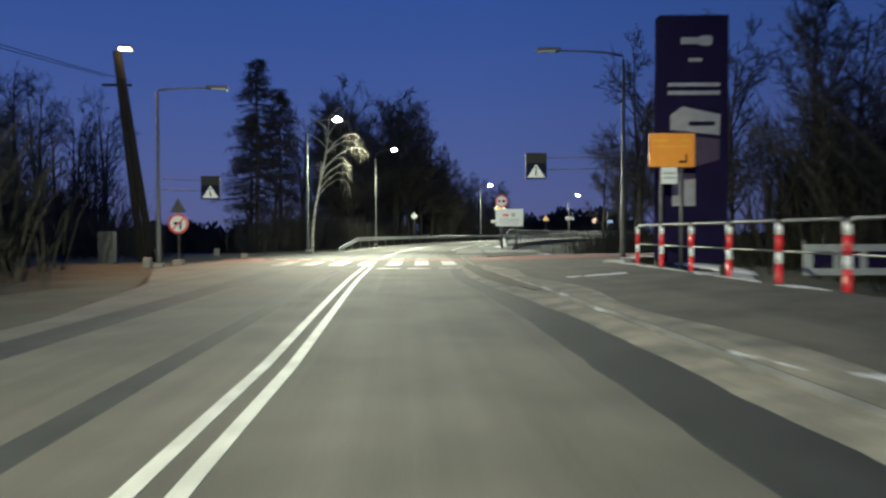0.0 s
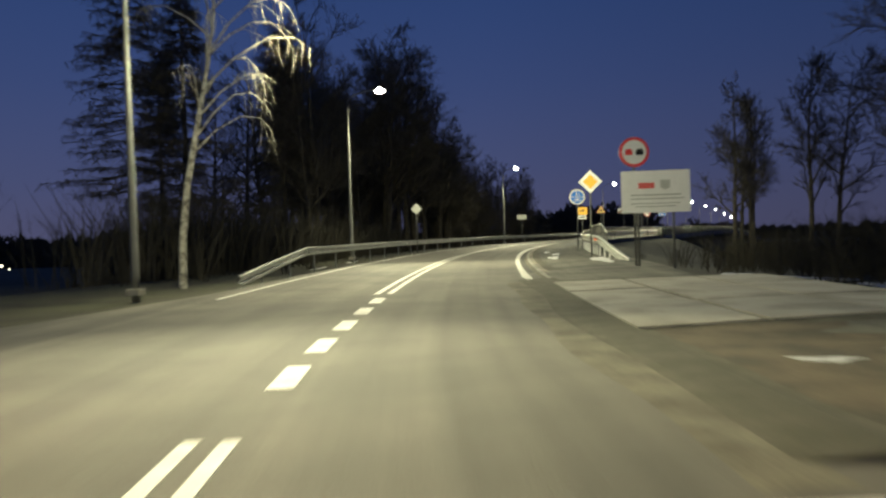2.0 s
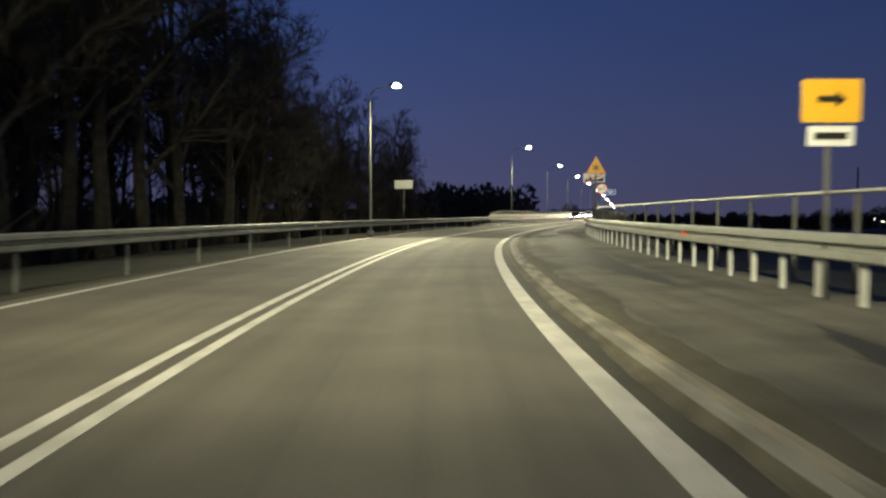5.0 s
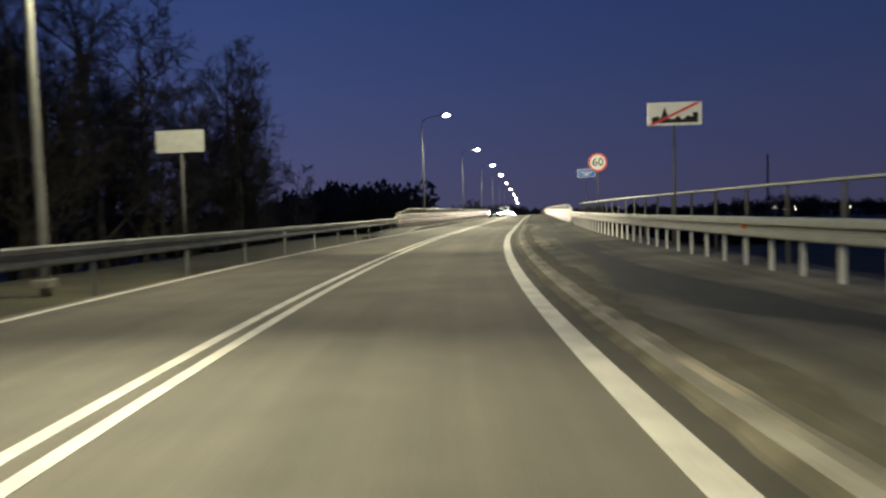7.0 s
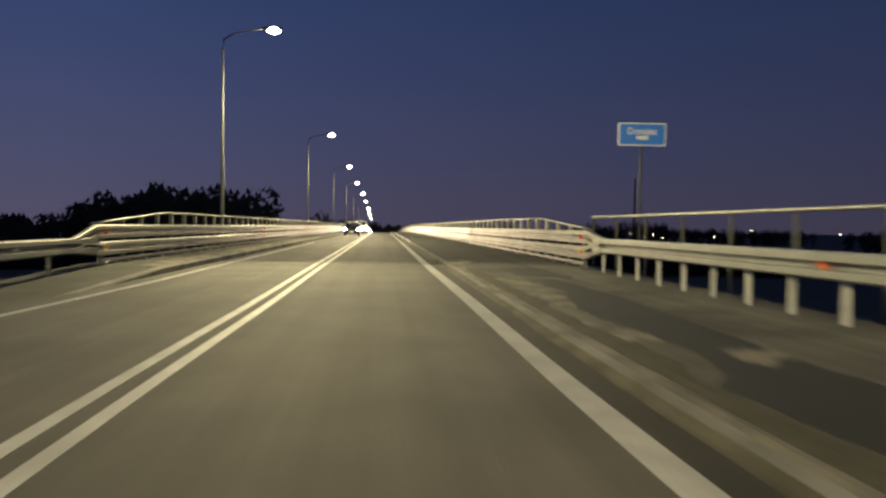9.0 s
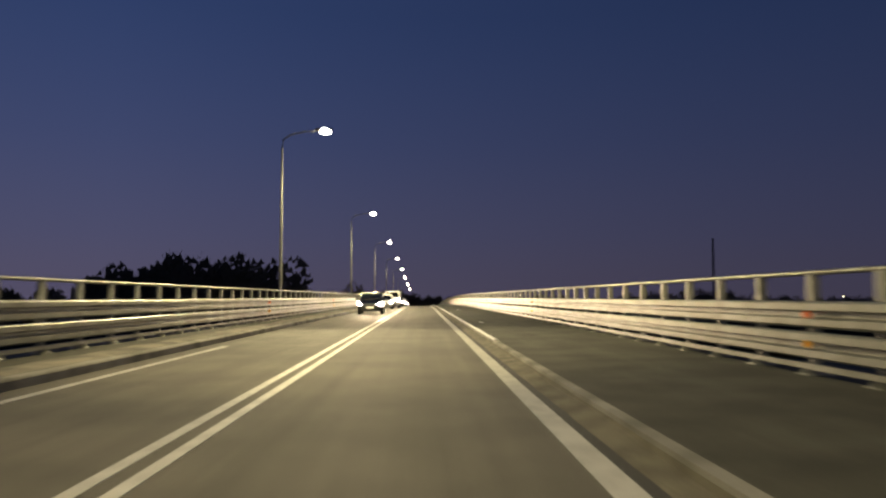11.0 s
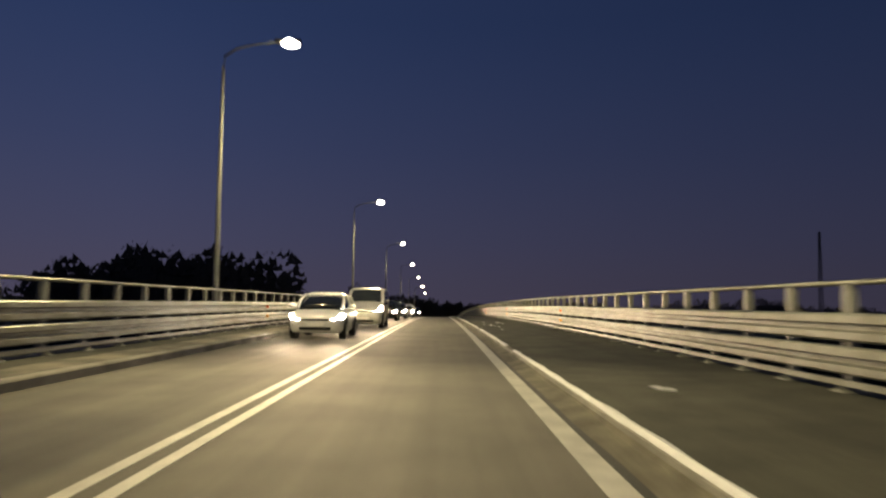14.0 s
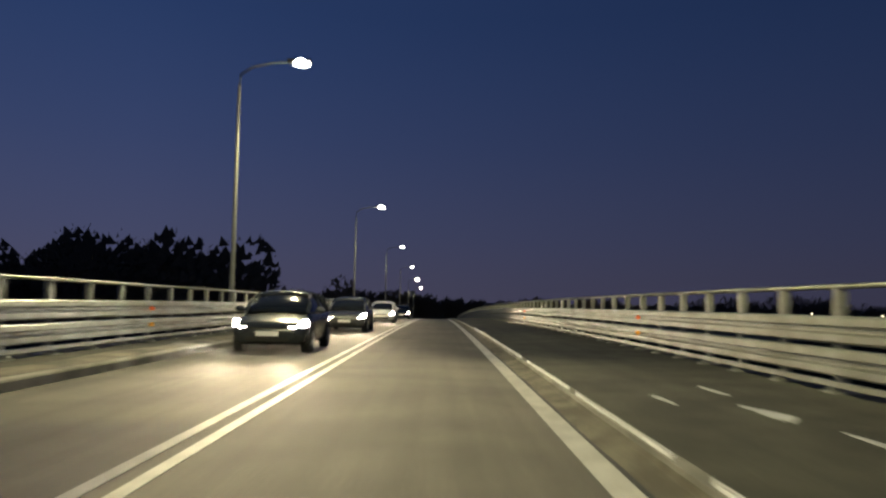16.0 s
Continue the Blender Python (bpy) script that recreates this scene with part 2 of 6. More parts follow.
def part(name, bm, mat, parent, label="", m=None, smooth=False):
    me = bpy.data.meshes.new(name)
    bm.to_mesh(me)
    bm.free()
    me.materials.append(mat)
    if smooth:
        me.shade_smooth()
    return child(name, me, parent, label, m)


def thing(name, m, label, category, group="", kind=""):
    ob = new(name)
    ob.empty_display_size = 0.2
    ob.matrix_basis = m
    return tagged(ob, label, category, group, kind)


def box(bm, x0, x1, y0, y1, z0, z1, bevel=0.0):
    r = bmesh.ops.create_cube(bm, size=1, matrix=Matrix.Translation(((x0 + x1) / 2, (y0 + y1) / 2, (z0 + z1) / 2)) @ Matrix.Diagonal((x1 - x0, y1 - y0, z1 - z0, 1)))
    if bevel:
        edges = list({e for v in r["verts"] for e in v.link_edges})
        bmesh.ops.bevel(bm, geom=edges, offset=bevel, segments=2, affect="EDGES", profile=0.6)


def tube(bm, pts, radii, sides=8, cap=True):
    """A tapered tube through the points."""
    rings = []
    pts = [Vector(p) for p in pts]
    for i, p in enumerate(pts):
        d = (pts[min(i + 1, len(pts) - 1)] - pts[max(i - 1, 0)]).normalized()
        side = d.cross(Vector((0, 0, 1)) if abs(d.z) < 0.95 else Vector((1, 0, 0))).normalized()
        up = side.cross(d)
        r = radii[i] if isinstance(radii, (list, tuple)) else radii
        rings.append([bm.verts.new(p + r * (math.cos(a) * side + math.sin(a) * up)) for a in [2 * math.pi * k / sides for k in range(sides)]])
    for a, b in zip(rings[:-1], rings[1:]):
        for k in range(sides):
            bm.faces.new((a[k], a[(k + 1) % sides], b[(k + 1) % sides], b[k]))
    if cap:
        bm.faces.new(rings[0][::-1])
        bm.faces.new(rings[-1])


def plate(bm, pts, y0, y1):
    """A flat outline in x and z, extruded from y0 to y1."""
    a = [bm.verts.new((x, y0, z)) for x, z in pts]
    b = [bm.verts.new((x, y1, z)) for x, z in pts]
    bm.faces.new(a)
    bm.faces.new(b[::-1])
    for k in range(len(pts)):
        j = (k + 1) % len(pts)
        bm.faces.new((a[k], b[k], b[j], a[j]))
    bmesh.ops.recalc_face_normals(bm, faces=bm.faces[:])


def disc(r, cx=0, cz=0, n=36):
    return [(cx + r * math.cos(2 * math.pi * k / n), cz + r * math.sin(2 * math.pi * k / n)) for k in range(n)]


def rect(w, h, cx=0, cz=0, r=0.0):
    if not r:
        return [(cx - w / 2, cz - h / 2), (cx + w / 2, cz - h / 2), (cx + w / 2, cz + h / 2), (cx - w / 2, cz + h / 2)]
    out = []
    for qx, qz, a0 in ((1, 1, 0), (-1, 1, 90), (-1, -1, 180), (1, -1, 270)):
        for a in (0, 30, 60, 90):
            out.append((cx + qx * (w / 2 - r) + r * math.cos(radians(a0 + a)), cz + qz * (h / 2 - r) + r * math.sin(radians(a0 + a))))
    return out


def ring(bm, r0, r1, y0, y1, n=36):
    a = disc(r0, n=n)
    b = disc(r1, n=n)
    v = [[bm.verts.new((x, y, z)) for x, z in o] for o, y in ((a, y0), (b, y0), (b, y1), (a, y1))]
    for i in range(4):
        p, q = v[i], v[(i + 1) % 4]
        for k in range(n):
            bm.faces.new((p[k], p[(k + 1) % n], q[(k + 1) % n], q[k]))
    bmesh.ops.recalc_face_normals(bm, faces=bm.faces[:])


def strip(name, s0, s1, profile, mat, step=2.0, parent=None, closed=False, smooth=False):
    """A cross-section swept along the road: points (e, z), each a number or a function of s."""
    n = max(1, int(round((s1 - s0) / step)))
    verts, faces, k = [], [], len(profile)
    for i in range(n + 1):
        s = s0 + (s1 - s0) * i / n
        for e, z in profile:
            verts.append(at(s, e(s) if callable(e) else e, z(s) if callable(z) else z))
    for i in range(n):
        for j in range(k if closed else k - 1):
            a, b = i * k + j, i * k + (j + 1) % k
            faces.append((a, b, b + k, a + k))
    if closed:
        faces += [tuple(range(k))[::-1], tuple(range(n * k, n * k + k))]
    me = mesh_of(name, verts, faces, mat, smooth)
    bm = bmesh.new()
    bm.from_mesh(me)
    along = bm.loops.layers.uv.new("along")
    bm.verts.index_update()
    for f in bm.faces:
        for c in f.loops:
            i = c.vert.index
            s = s0 + (s1 - s0) * (i // k) / n
            e = profile[i % k][0]
            c[along].uv = ((e(s) if callable(e) else e), s)
    bmesh.ops.recalc_face_normals(bm, faces=bm.faces[:])
    bm.to_mesh(me)
    bm.free()
    return child(name, me, parent) if parent else new(name, me)


def patch(name, corners, z, mat, parent, thick=0.004):
    """A flat piece on the road; corners as (s, e)."""
    lie = z if callable(z) else (lambda s, e: z)
    top = [at(s, e, lie(s, e) + thick) for s, e in corners]
    low = [at(s, e, lie(s, e) - 0.01) for s, e in corners]
    k = len(corners)
    faces = [tuple(range(k))] + [(i, (i + 1) % k, (i + 1) % k + k, i + k) for i in range(k)]
    me = mesh_of(name, top + low, faces, mat)
    bm = bmesh.new()
    bm.from_mesh(me)
    bmesh.ops.recalc_face_normals(bm, faces=bm.faces[:])
    bm.to_mesh(me)
    bm.free()
    return child(name, me, parent)


def blob(name, s, e, length, width, z, mat, parent, seed, thick=0.006):
    """An uneven flat patch of old snow or damp."""
    rnd = random.Random(seed)
    n = 48
    ph = [rnd.uniform(0, 6.28) for _ in range(7)]
    pts = []
    for k in range(n):
        a = 2 * math.pi * k / n
        r = 1 + 0.25 * math.sin(2 * a + ph[0]) + 0.22 * math.sin(3 * a + ph[1]) + 0.15 * math.sin(5 * a + ph[2]) + 0.12 * math.sin(8 * a + ph[3]) + 0.1 * math.sin(12 * a + ph[4]) + 0.09 * math.sin(17 * a + ph[5]) + 0.06 * math.sin(23 * a + ph[6])
        pts.append((s + length / 2 * r * math.cos(a), e + width / 2 * r * math.sin(a)))
    return patch(name, pts[::-1], z, mat, parent, thick)


# ---- ground, road and pavement ----
BRIDGE0, BRIDGE1 = 162.5, 470.0
E_LEFT = [(-90, -3.95), (14, -3.9), (21, -5.0), (29, -7.6), (39, -7.3), (46, -5.4), (52, -4.3), (64, -4.1), (110, -3.9), (150, -3.75), (160, -3.48), (900, -3.48)]
E_RIGHT = 3.62
KERB_E = [(-90, 4.1), (12, 4.05), (18, 3.93), (23, 3.66), (30, 3.47), (38, 3.5), (57, 3.55), (162, 3.6), (900, 3.62)]


def er(s, d=0.0):
    return ease(s, KERB_E) + d

RAIL_R = [(55, 7.1), (61, 6.9), (67, 6.55), (80, 6.7), (105, 7.1), (122, 6.98), (137, 6.95), (162.5, 6.85), (900, 6.85)]
RAIL_L = [(50, -4.85), (56, -5.0), (64, -5.4), (79, -5.65), (91, -5.65), (115, -4.75), (130, -4.25), (145, -4.3), (160, -4.9), (900, -4.9)]


def lay_ground():
    def lines(lo, hi, fine, far):
        mid = np.arange(lo, hi + 0.1, fine)
        out = [lo - fine * 1.35 ** k for k in range(1, 25) if fine * 1.35 ** k < far][::-1]
        out2 = [hi + fine * 1.35 ** k for k in range(1, 25) if fine * 1.35 ** k < far]
        return np.r_[out, mid, out2]
    xs, ys = lines(-70, 160, 2.5, 2600), lines(-70, 350, 2.5, 2600)
    gx, gy = np.meshgrid(xs, ys)
    p = np.stack([gx.ravel(), gy.ravel()], 1)
    d = np.empty(len(p))
    s = np.empty(len(p))
    side = np.empty(len(p))
    for k in range(0, len(p), 4000):
        q = p[k:k + 4000]
        dist = ((q[:, None] - LINE[None, ::2]) ** 2).sum(-1)
        j = dist.argmin(1) * 2
        d[k:k + 4000] = np.sqrt(dist.min(1))
        s[k:k + 4000] = S_LINE[j]
        off = q - LINE[j]
        side[k:k + 4000] = off[:, 0] * np.cos(HEAD[j]) + off[:, 1] * np.sin(HEAD[j])
    verts = []
    for (x, y), dd, ss, sd in zip(p, d, s, side):
        deep = np.interp(ss, [45, 65, 110, 155, 161, 185, 450, 520, 680], [0, 0.5, 2.2, 3.6, 3.8, 7.5, 9.5, 9.5, 9.5])
        edge = np.interp(ss, [45, 65], [14, 9.5])
        fall = np.clip((dd - edge) / (6 + deep), 0, 1)
        if ss > 166:
            fall = 1.0
        z = -0.12 - deep * fall * fall * (3 - 2 * fall)
        z += (0.25 * noise.noise((x * 0.09, y * 0.09, 0.3)) + 0.08 * noise.noise((x * 0.4, y * 0.4, 1.3))) * np.clip((dd - 8) / 6, 0, 1)
        if sd > 8 and ss > 50:
            z -= 0.4 * min(1.0, (sd - 8) / 2)
        verts.append((x, y, z - 0.1))
    w = len(xs)
    faces = [(r * w + c, r * w + c + 1, (r + 1) * w + c + 1, (r + 1) * w + c) for r in range(len(ys) - 1) for c in range(w - 1)]
    tagged(new("ground", mesh_of("ground", verts, faces, M["soil"], True)), "dark winter grass and soil beside the road", "ground", kind="structure")


lay_ground()

road = tagged(strip("road", -85, S_END - 5, [(lambda s: ease(s, E_LEFT), 0), (-2, 0.0), (0, 0.0), (2, 0.0), (er, 0), (er, -0.25),
                                             (lambda s: ease(s, E_LEFT), -0.25)], M["asphalt"], step=1.5, closed=True),
              "worn grey asphalt road dusted with winter salt", "road", kind="structure")
# lines painted on the road
Z_PAINT = 0.004
# the painted lines wander a little about the line of the road
MID_NEAR = [(-90, -0.04), (7, -0.04), (10, -0.01), (15, -0.09), (22.7, -0.235), (31, -0.33)]
MID_FAR = [(50, 0.0), (57, 0.02), (64, 0.035), (170, 0.035), (200, 0.005), (240, 0.005), (255, 0.03), (560, 0.03)]
EDGE_IN = [(53.0, 3.16), (54.8, 2.99), (57, 3.03), (62, 3.06), (85, 3.05), (100, 3.07), (130, 3.06), (155, 3.0), (175, 2.99), (200, 3.03), (235, 3.04), (256, 3.08), (560, 3.08)]
EDGE_OUT = [(53.0, 3.23), (62, 3.23), (85, 3.28), (100, 3.30), (130, 3.28), (155, 3.23), (175, 3.23), (200, 3.24), (235, 3.26), (256, 3.30), (560, 3.30)]


def painted(name, s0, s1, inner, outer, mat="paint", step=1.0):
    strip(name, s0, s1, [(inner, 0.0), (inner, Z_PAINT), (outer, Z_PAINT), (outer, 0.0)], M[mat], step, road)


for c in (-0.125, 0.125):
    painted("centre_line", -80, 31.0, lambda s, c=c: ease(s, MID_NEAR) + c - 0.055, lambda s, c=c: ease(s, MID_NEAR) + c + 0.055)
for c in (-0.345, -0.07):
    painted("centre_line", 50.3, 560, lambda s, c=c: ease(s, MID_FAR) + c - 0.062, lambda s, c=c: ease(s, MID_FAR) + c + 0.062)
for c in (-0.40, -0.16):
    painted("centre_line", 37.9, 39.22, lambda s, c=c: c - 0.055, lambda s, c=c: c + 0.055, step=0.6)
painted("edge_line", 53.0, 560, lambda s: ease(s, EDGE_IN), lambda s: ease(s, EDGE_OUT))
LEFT_EDGE = [(50, -3.70), (130, -3.66), (148, -3.4), (160, -3.06), (560, -3.06)]
painted("edge_line", 50.0, 196, lambda s: ease(s, LEFT_EDGE), lambda s: ease(s, LEFT_EDGE) + 0.13)
for k in range(-3, 4):
    e0 = 0.82 + 1.08 * (k - 1.0)
    patch("zebra_stripe", [(31.03, e0 - 0.55), (31.03, e0 - 0.01), (35.03, e0), (35.03, e0 - 0.54)], 0.0, M["wornpaint" if k < -1 else "paint"], road, 0.005)
for e0 in (0.07, 1.12, 2.18):
    patch("yield_dash", [(28.4, e0), (28.4, e0 + 0.78), (28.75, e0 + 0.78), (28.75, e0)], 0.0, M["paint"], road)
patch("cycle_crossing", [(35.15, -7.2), (35.15, 3.6), (37.6, 3.6), (37.6, -7.2)], 0.0, M["red"], road, 0.004)
for k in range(9):
    e0 = 3.0 - 1.08 * k
    patch("crossing_dash", [(37.4, e0 - 0.54), (37.4, e0), (37.83, e0), (37.83, e0 - 0.54)], 0.0, M["paint"], road, 0.008)
for s0 in (40.74, 42.6, 44.46, 46.34, 48.24):
    patch("lane_dash", [(s0, -0.245), (s0, -0.015), (s0 + 1.04, -0.03), (s0 + 1.04, -0.26)], 0.0, M["paint"], road)
rnd = random.Random(4)
patch("expansion_joint", [(168.15, -3.7), (168.15, 3.6), (168.42, 3.6), (168.42, -3.7)], 0.0, M["concrete"], road, 0.006)

def ragged(s, seed, amp):
    """An uneven edge, as dust and tar leave it."""
    return amp * (noise.noise((s * 0.45, seed, 0.0)) + 0.7 * noise.noise((s * 1.6, seed, 5.0)) + 0.45 * noise.noise((s * 5.0, seed, 9.0)))


# right kerb and pavement
kerb_r = tagged(new("kerb"), "pale worn concrete kerb along the pavement", "kerb", kind="structure")
strip("kerb_bed", -85, 560, [(lambda s: er(s, 0.01), -0.2), (lambda s: er(s, 0.01), lambda s: ease(s, [(25, .08), (29, .015), (39, .015), (41, .03), (54, .03), (57, .055), (158, .06), (168, .13)])),
                             (lambda s: er(s, 0.13), lambda s: ease(s, [(25, .085), (29, .02), (39, .02), (41, .035), (54, .035), (57, .06), (158, .065), (168, .135)])), (lambda s: er(s, 0.13), -0.2)], M["kerb"], 1.0, kerb_r, closed=True)
PAVE_OUT = [(-90, 7.5), (20, 7.5), (25, 7.8), (29, 9.3), (32, 11.2), (38, 12.5), (41.5, 12.4), (42.8, 6.4), (55, 7.2), (62, 7.5), (69, 7.4), (105, 8.1), (150, 7.9), (162, 7.5), (900, 7.5)]
PAVE_IN_Z = [(25, .08), (29, .015), (39, .015), (41, .03), (54, .03), (57, .05), (158, .055), (168, .125)]
PAVE_OUT_Z = [(10, .34), (25, .36), (34, .34), (42, .10), (54, .06), (57, .13), (158, .15), (168, .205)]


def pave_z(s, e, over=0.0):
    """Height of the pavement's surface at a place of the road."""
    a, b = er(s, 0.14), ease(s, PAVE_OUT)
    u = min(1.0, max(0.0, (e - a) / (b - a)))
    return ease(s, PAVE_IN_Z) * (1 - u) + ease(s, PAVE_OUT_Z) * u + over


pave = tagged(strip("pavement", 41, 166, [(lambda s: er(s, 0.14), -0.2), (lambda s: er(s, 0.14), lambda s: ease(s, PAVE_IN_Z)),
                                           (lambda s: ease(s, PAVE_OUT), lambda s: ease(s, PAVE_OUT_Z)),
                                           (lambda s: ease(s, PAVE_OUT), -0.5)], M["pavement"], 1.0, closed=True),
              "grey asphalt pavement with damp and snow patches", "pavement", kind="structure")
strip("corner_pavement", -85, 41, [(lambda s: er(s, 0.14), -0.2), (lambda s: er(s, 0.14), lambda s: ease(s, PAVE_IN_Z)),
                                   (lambda s: ease(s, PAVE_OUT), lambda s: ease(s, PAVE_OUT_Z)), (lambda s: ease(s, PAVE_OUT), -0.5)], M["darkpave"], 1.0, pave, closed=True)
strip("footway", 166, 560, [(lambda s: er(s, 0.14), -0.2), (lambda s: er(s, 0.14), lambda s: ease(s, [(158, .055), (168, .125)])), (7.5, lambda s: ease(s, PAVE_OUT_Z)), (7.5, -0.5)], M["footway"], 1.5, pave, closed=True)
strip("gutter_silt", 53.7, 166, [(lambda s: er(s, -0.1) + ragged(s, 5.0, 0.05), 0.006), (lambda s: er(s, -0.05) + ragged(s, 5.0, 0.04), 0.012), (lambda s: er(s, 0.01), 0.05)], M["silt"], 0.4, pave)
strip("sand_drift", 56, 167, [(lambda s: er(s, 0.13), lambda s: pave_z(s, er(s, 0.13), 0.006)), (lambda s: er(s, 0.2), lambda s: pave_z(s, er(s, 0.2), 0.018 + 0.008 * math.sin(s * 1.7))), (lambda s: er(s, 0.29) + ragged(s, 9.0, 0.06), lambda s: pave_z(s, er(s, 0.29), 0.004))], M["sand"], 0.4, pave)
strip("moss_border", 57, 163, [(lambda s: er(s, 0.27) + ragged(s, 9.0, 0.06), lambda s: pave_z(s, er(s, 0.27), 0.004)), (lambda s: er(s, 0.42) + ragged(s * 0.5, 10.0, 0.1), lambda s: pave_z(s, er(s, 0.42), 0.018)), (lambda s: er(s, 0.62) + ragged(s * 0.6, 13.0, 0.3), lambda s: pave_z(s, er(s, 0.62), 0.004))], M["moss"], 0.4, pave)
DARK_IN = [(13, 2.84), (18, 2.72), (23, 2.45), (28, 2.55), (29, 2.6)]
DARK_OUT = [(13, 3.63), (18, 3.25), (23, 2.88), (29, 2.95)]
strip("dark_strip", -80, 29.0, [(lambda s: ease(s, DARK_IN) + ragged(s, 1.0, 0.05), 0.0), (lambda s: ease(s, DARK_IN) + 0.02 + ragged(s, 1.0, 0.05), 0.003), (lambda s: ease(s, DARK_OUT), 0.003), (lambda s: ease(s, DARK_OUT) + 0.02, 0.0)], M["darkband"], 0.4, road)
strip("sand_drift", -80, 30.5, [(lambda s: ease(s, DARK_OUT) - 0.02 + ragged(s, 2.0, 0.06), 0.004), (lambda s: ease(s, DARK_OUT) + 0.12 + ragged(s, 3.0, 0.05), 0.022), (lambda s: er(s), 0.05)], M["sand"], 0.35, road)
strip("sand_drift", -80, 30.5, [(lambda s: er(s, 0.15), lambda s: pave_z(s, er(s, 0.15), 0.004)), (lambda s: er(s, 0.32), lambda s: pave_z(s, er(s, 0.32), 0.022 + 0.012 * math.sin(s * 1.9))), (lambda s: er(s, 0.66) + 0.15 * math.sin(s * 0.8), lambda s: pave_z(s, er(s, 0.66) + 0.15 * math.sin(s * 0.8), 0.002))], M["sand"], 0.7, pave)
for e0, e1 in ((-1.12, -0.96), (-3.3, -2.78)):
    strip("dark_strip", -80, 27.0, [(e0 - 0.05, 0.0), (lambda s, e0=e0: e0 + 0.05 * math.sin(s * 0.5), 0.003), (lambda s, e1=e1: e1 + 0.06 * math.sin(s * 0.37), 0.003), (e1 + 0.06, 0.0)], M["darkband"], 1.0, road)
strip("dark_strip", 57, 166, [(lambda s: ease(s, EDGE_OUT), 0.0), (lambda s: ease(s, EDGE_OUT) + 0.01, 0.002), (lambda s: er(s, -0.02), 0.004), (lambda s: er(s), 0.0)], M["gutter"], 0.5, road)
strip("dark_strip", 168.5, 560, [(lambda s: ease(s, EDGE_OUT), 0.0), (lambda s: ease(s, EDGE_OUT) + 0.01, 0.002), (3.36, 0.002), (3.37, 0.0)], M["darkband"], 2.0, road)
strip("gutter_silt", 168.5, 420, [(lambda s: 3.345 + ragged(s, 6.0, 0.02), 0.001), (3.40, 0.012), (lambda s: er(s, -0.02), lambda s: 0.05 + 0.02 * math.sin(s * 1.3)), (lambda s: er(s, 0.0), 0.09)], M["silt"], 0.6, road)
# dust and moss along the gutter
strip("gutter_silt", 38.0, 52.8, [(lambda s: 2.54 + 0.05 * math.sin(s * 1.3), 0.001), (2.7, 0.008), (lambda s: 2.92 + 0.08 * math.sin(s * 0.8), 0.008), (3.0, 0.0)], M["silt"], 0.6, road)
strip("gutter_moss", 38.4, 53.7, [(lambda s: 2.9 + 0.08 * math.sin(s * 0.8), 0.004), (3.1, 0.02), (lambda s: er(s, -0.02), 0.045), (lambda s: er(s, 0.2) + 0.05 * math.sin(s * 1.7), lambda s: pave_z(s, er(s, 0.2), 0.008))], M["moss"], 0.6, road)
strip("gutter_moss", 18.0, 30.8, [(lambda s: ease(s, [(18, 3.8), (20, 3.4), (23, 3.12), (30, 3.1)]) + ragged(s, 7.0, 0.08), 0.03), (lambda s: er(s, -0.2), 0.062), (lambda s: er(s, -0.03) + ragged(s, 8.0, 0.07), 0.075)], M["moss"], 0.35, road)
# red cycle path that fans out over the pavement
NEAR_RED = [(3.75, 35.2), (5.0, 33.9), (7.0, 32.6), (9.5, 32.0), (12.2, 32.4)]
FAR_RED = [(3.75, 37.7), (5.5, 38.8), (7.5, 40.0), (9.5, 40.8), (12.2, 41.2)]
verts, faces = [], []
for i in range(15):
    e = 3.75 + (11.0 - 3.75) * i / 14
    for j in range(9):
        s = ease(e, NEAR_RED) + (ease(e, FAR_RED) - ease(e, NEAR_RED)) * j / 8
        verts.append(at(s, e, pave_z(s, e, 0.014)))
        if i and j:
            k = len(verts) - 1
            faces.append((k, k - 9, k - 10, k - 1))
child("cycle_path", mesh_of("cycle_path", verts, faces, M["red"]), pave)

# concrete slabs of a field entrance
drive = thing("slab_driveway", stand(43.2, 3.7, 0.05), "pale concrete slabs laid as a field entrance", "driveway", kind="structure")
inv = drive.matrix_basis.inverted()
rnd = random.Random(2)
for a in range(3):
    for b in range(3):
        s0, e0 = 43.4 + 2.83 * a + 0.2 * b, 3.52 + 1.66 * b
        bm = bmesh.new()
        q = [(s0, e0), (s0 + 2.70, e0), (s0 + 2.90, e0 + 1.55), (s0 + 0.2, e0 + 1.55)]
        z = 0.0 + rnd.uniform(0, 0.012)
        top = [bm.verts.new(inv @ at(s, e, max(pave_z(s, e), 0.02) + z + 0.025)) for s, e in q]
        low = [bm.verts.new(inv @ at(s, e, z - 0.15)) for s, e in q]
        bm.faces.new(top)
        for k in range(4):
            bm.faces.new((top[k], top[(k + 1) % 4], low[(k + 1) % 4], low[k]))
        bmesh.ops.recalc_face_normals(bm, faces=bm.faces[:])
        part("slab", bm, M["slab"], drive)

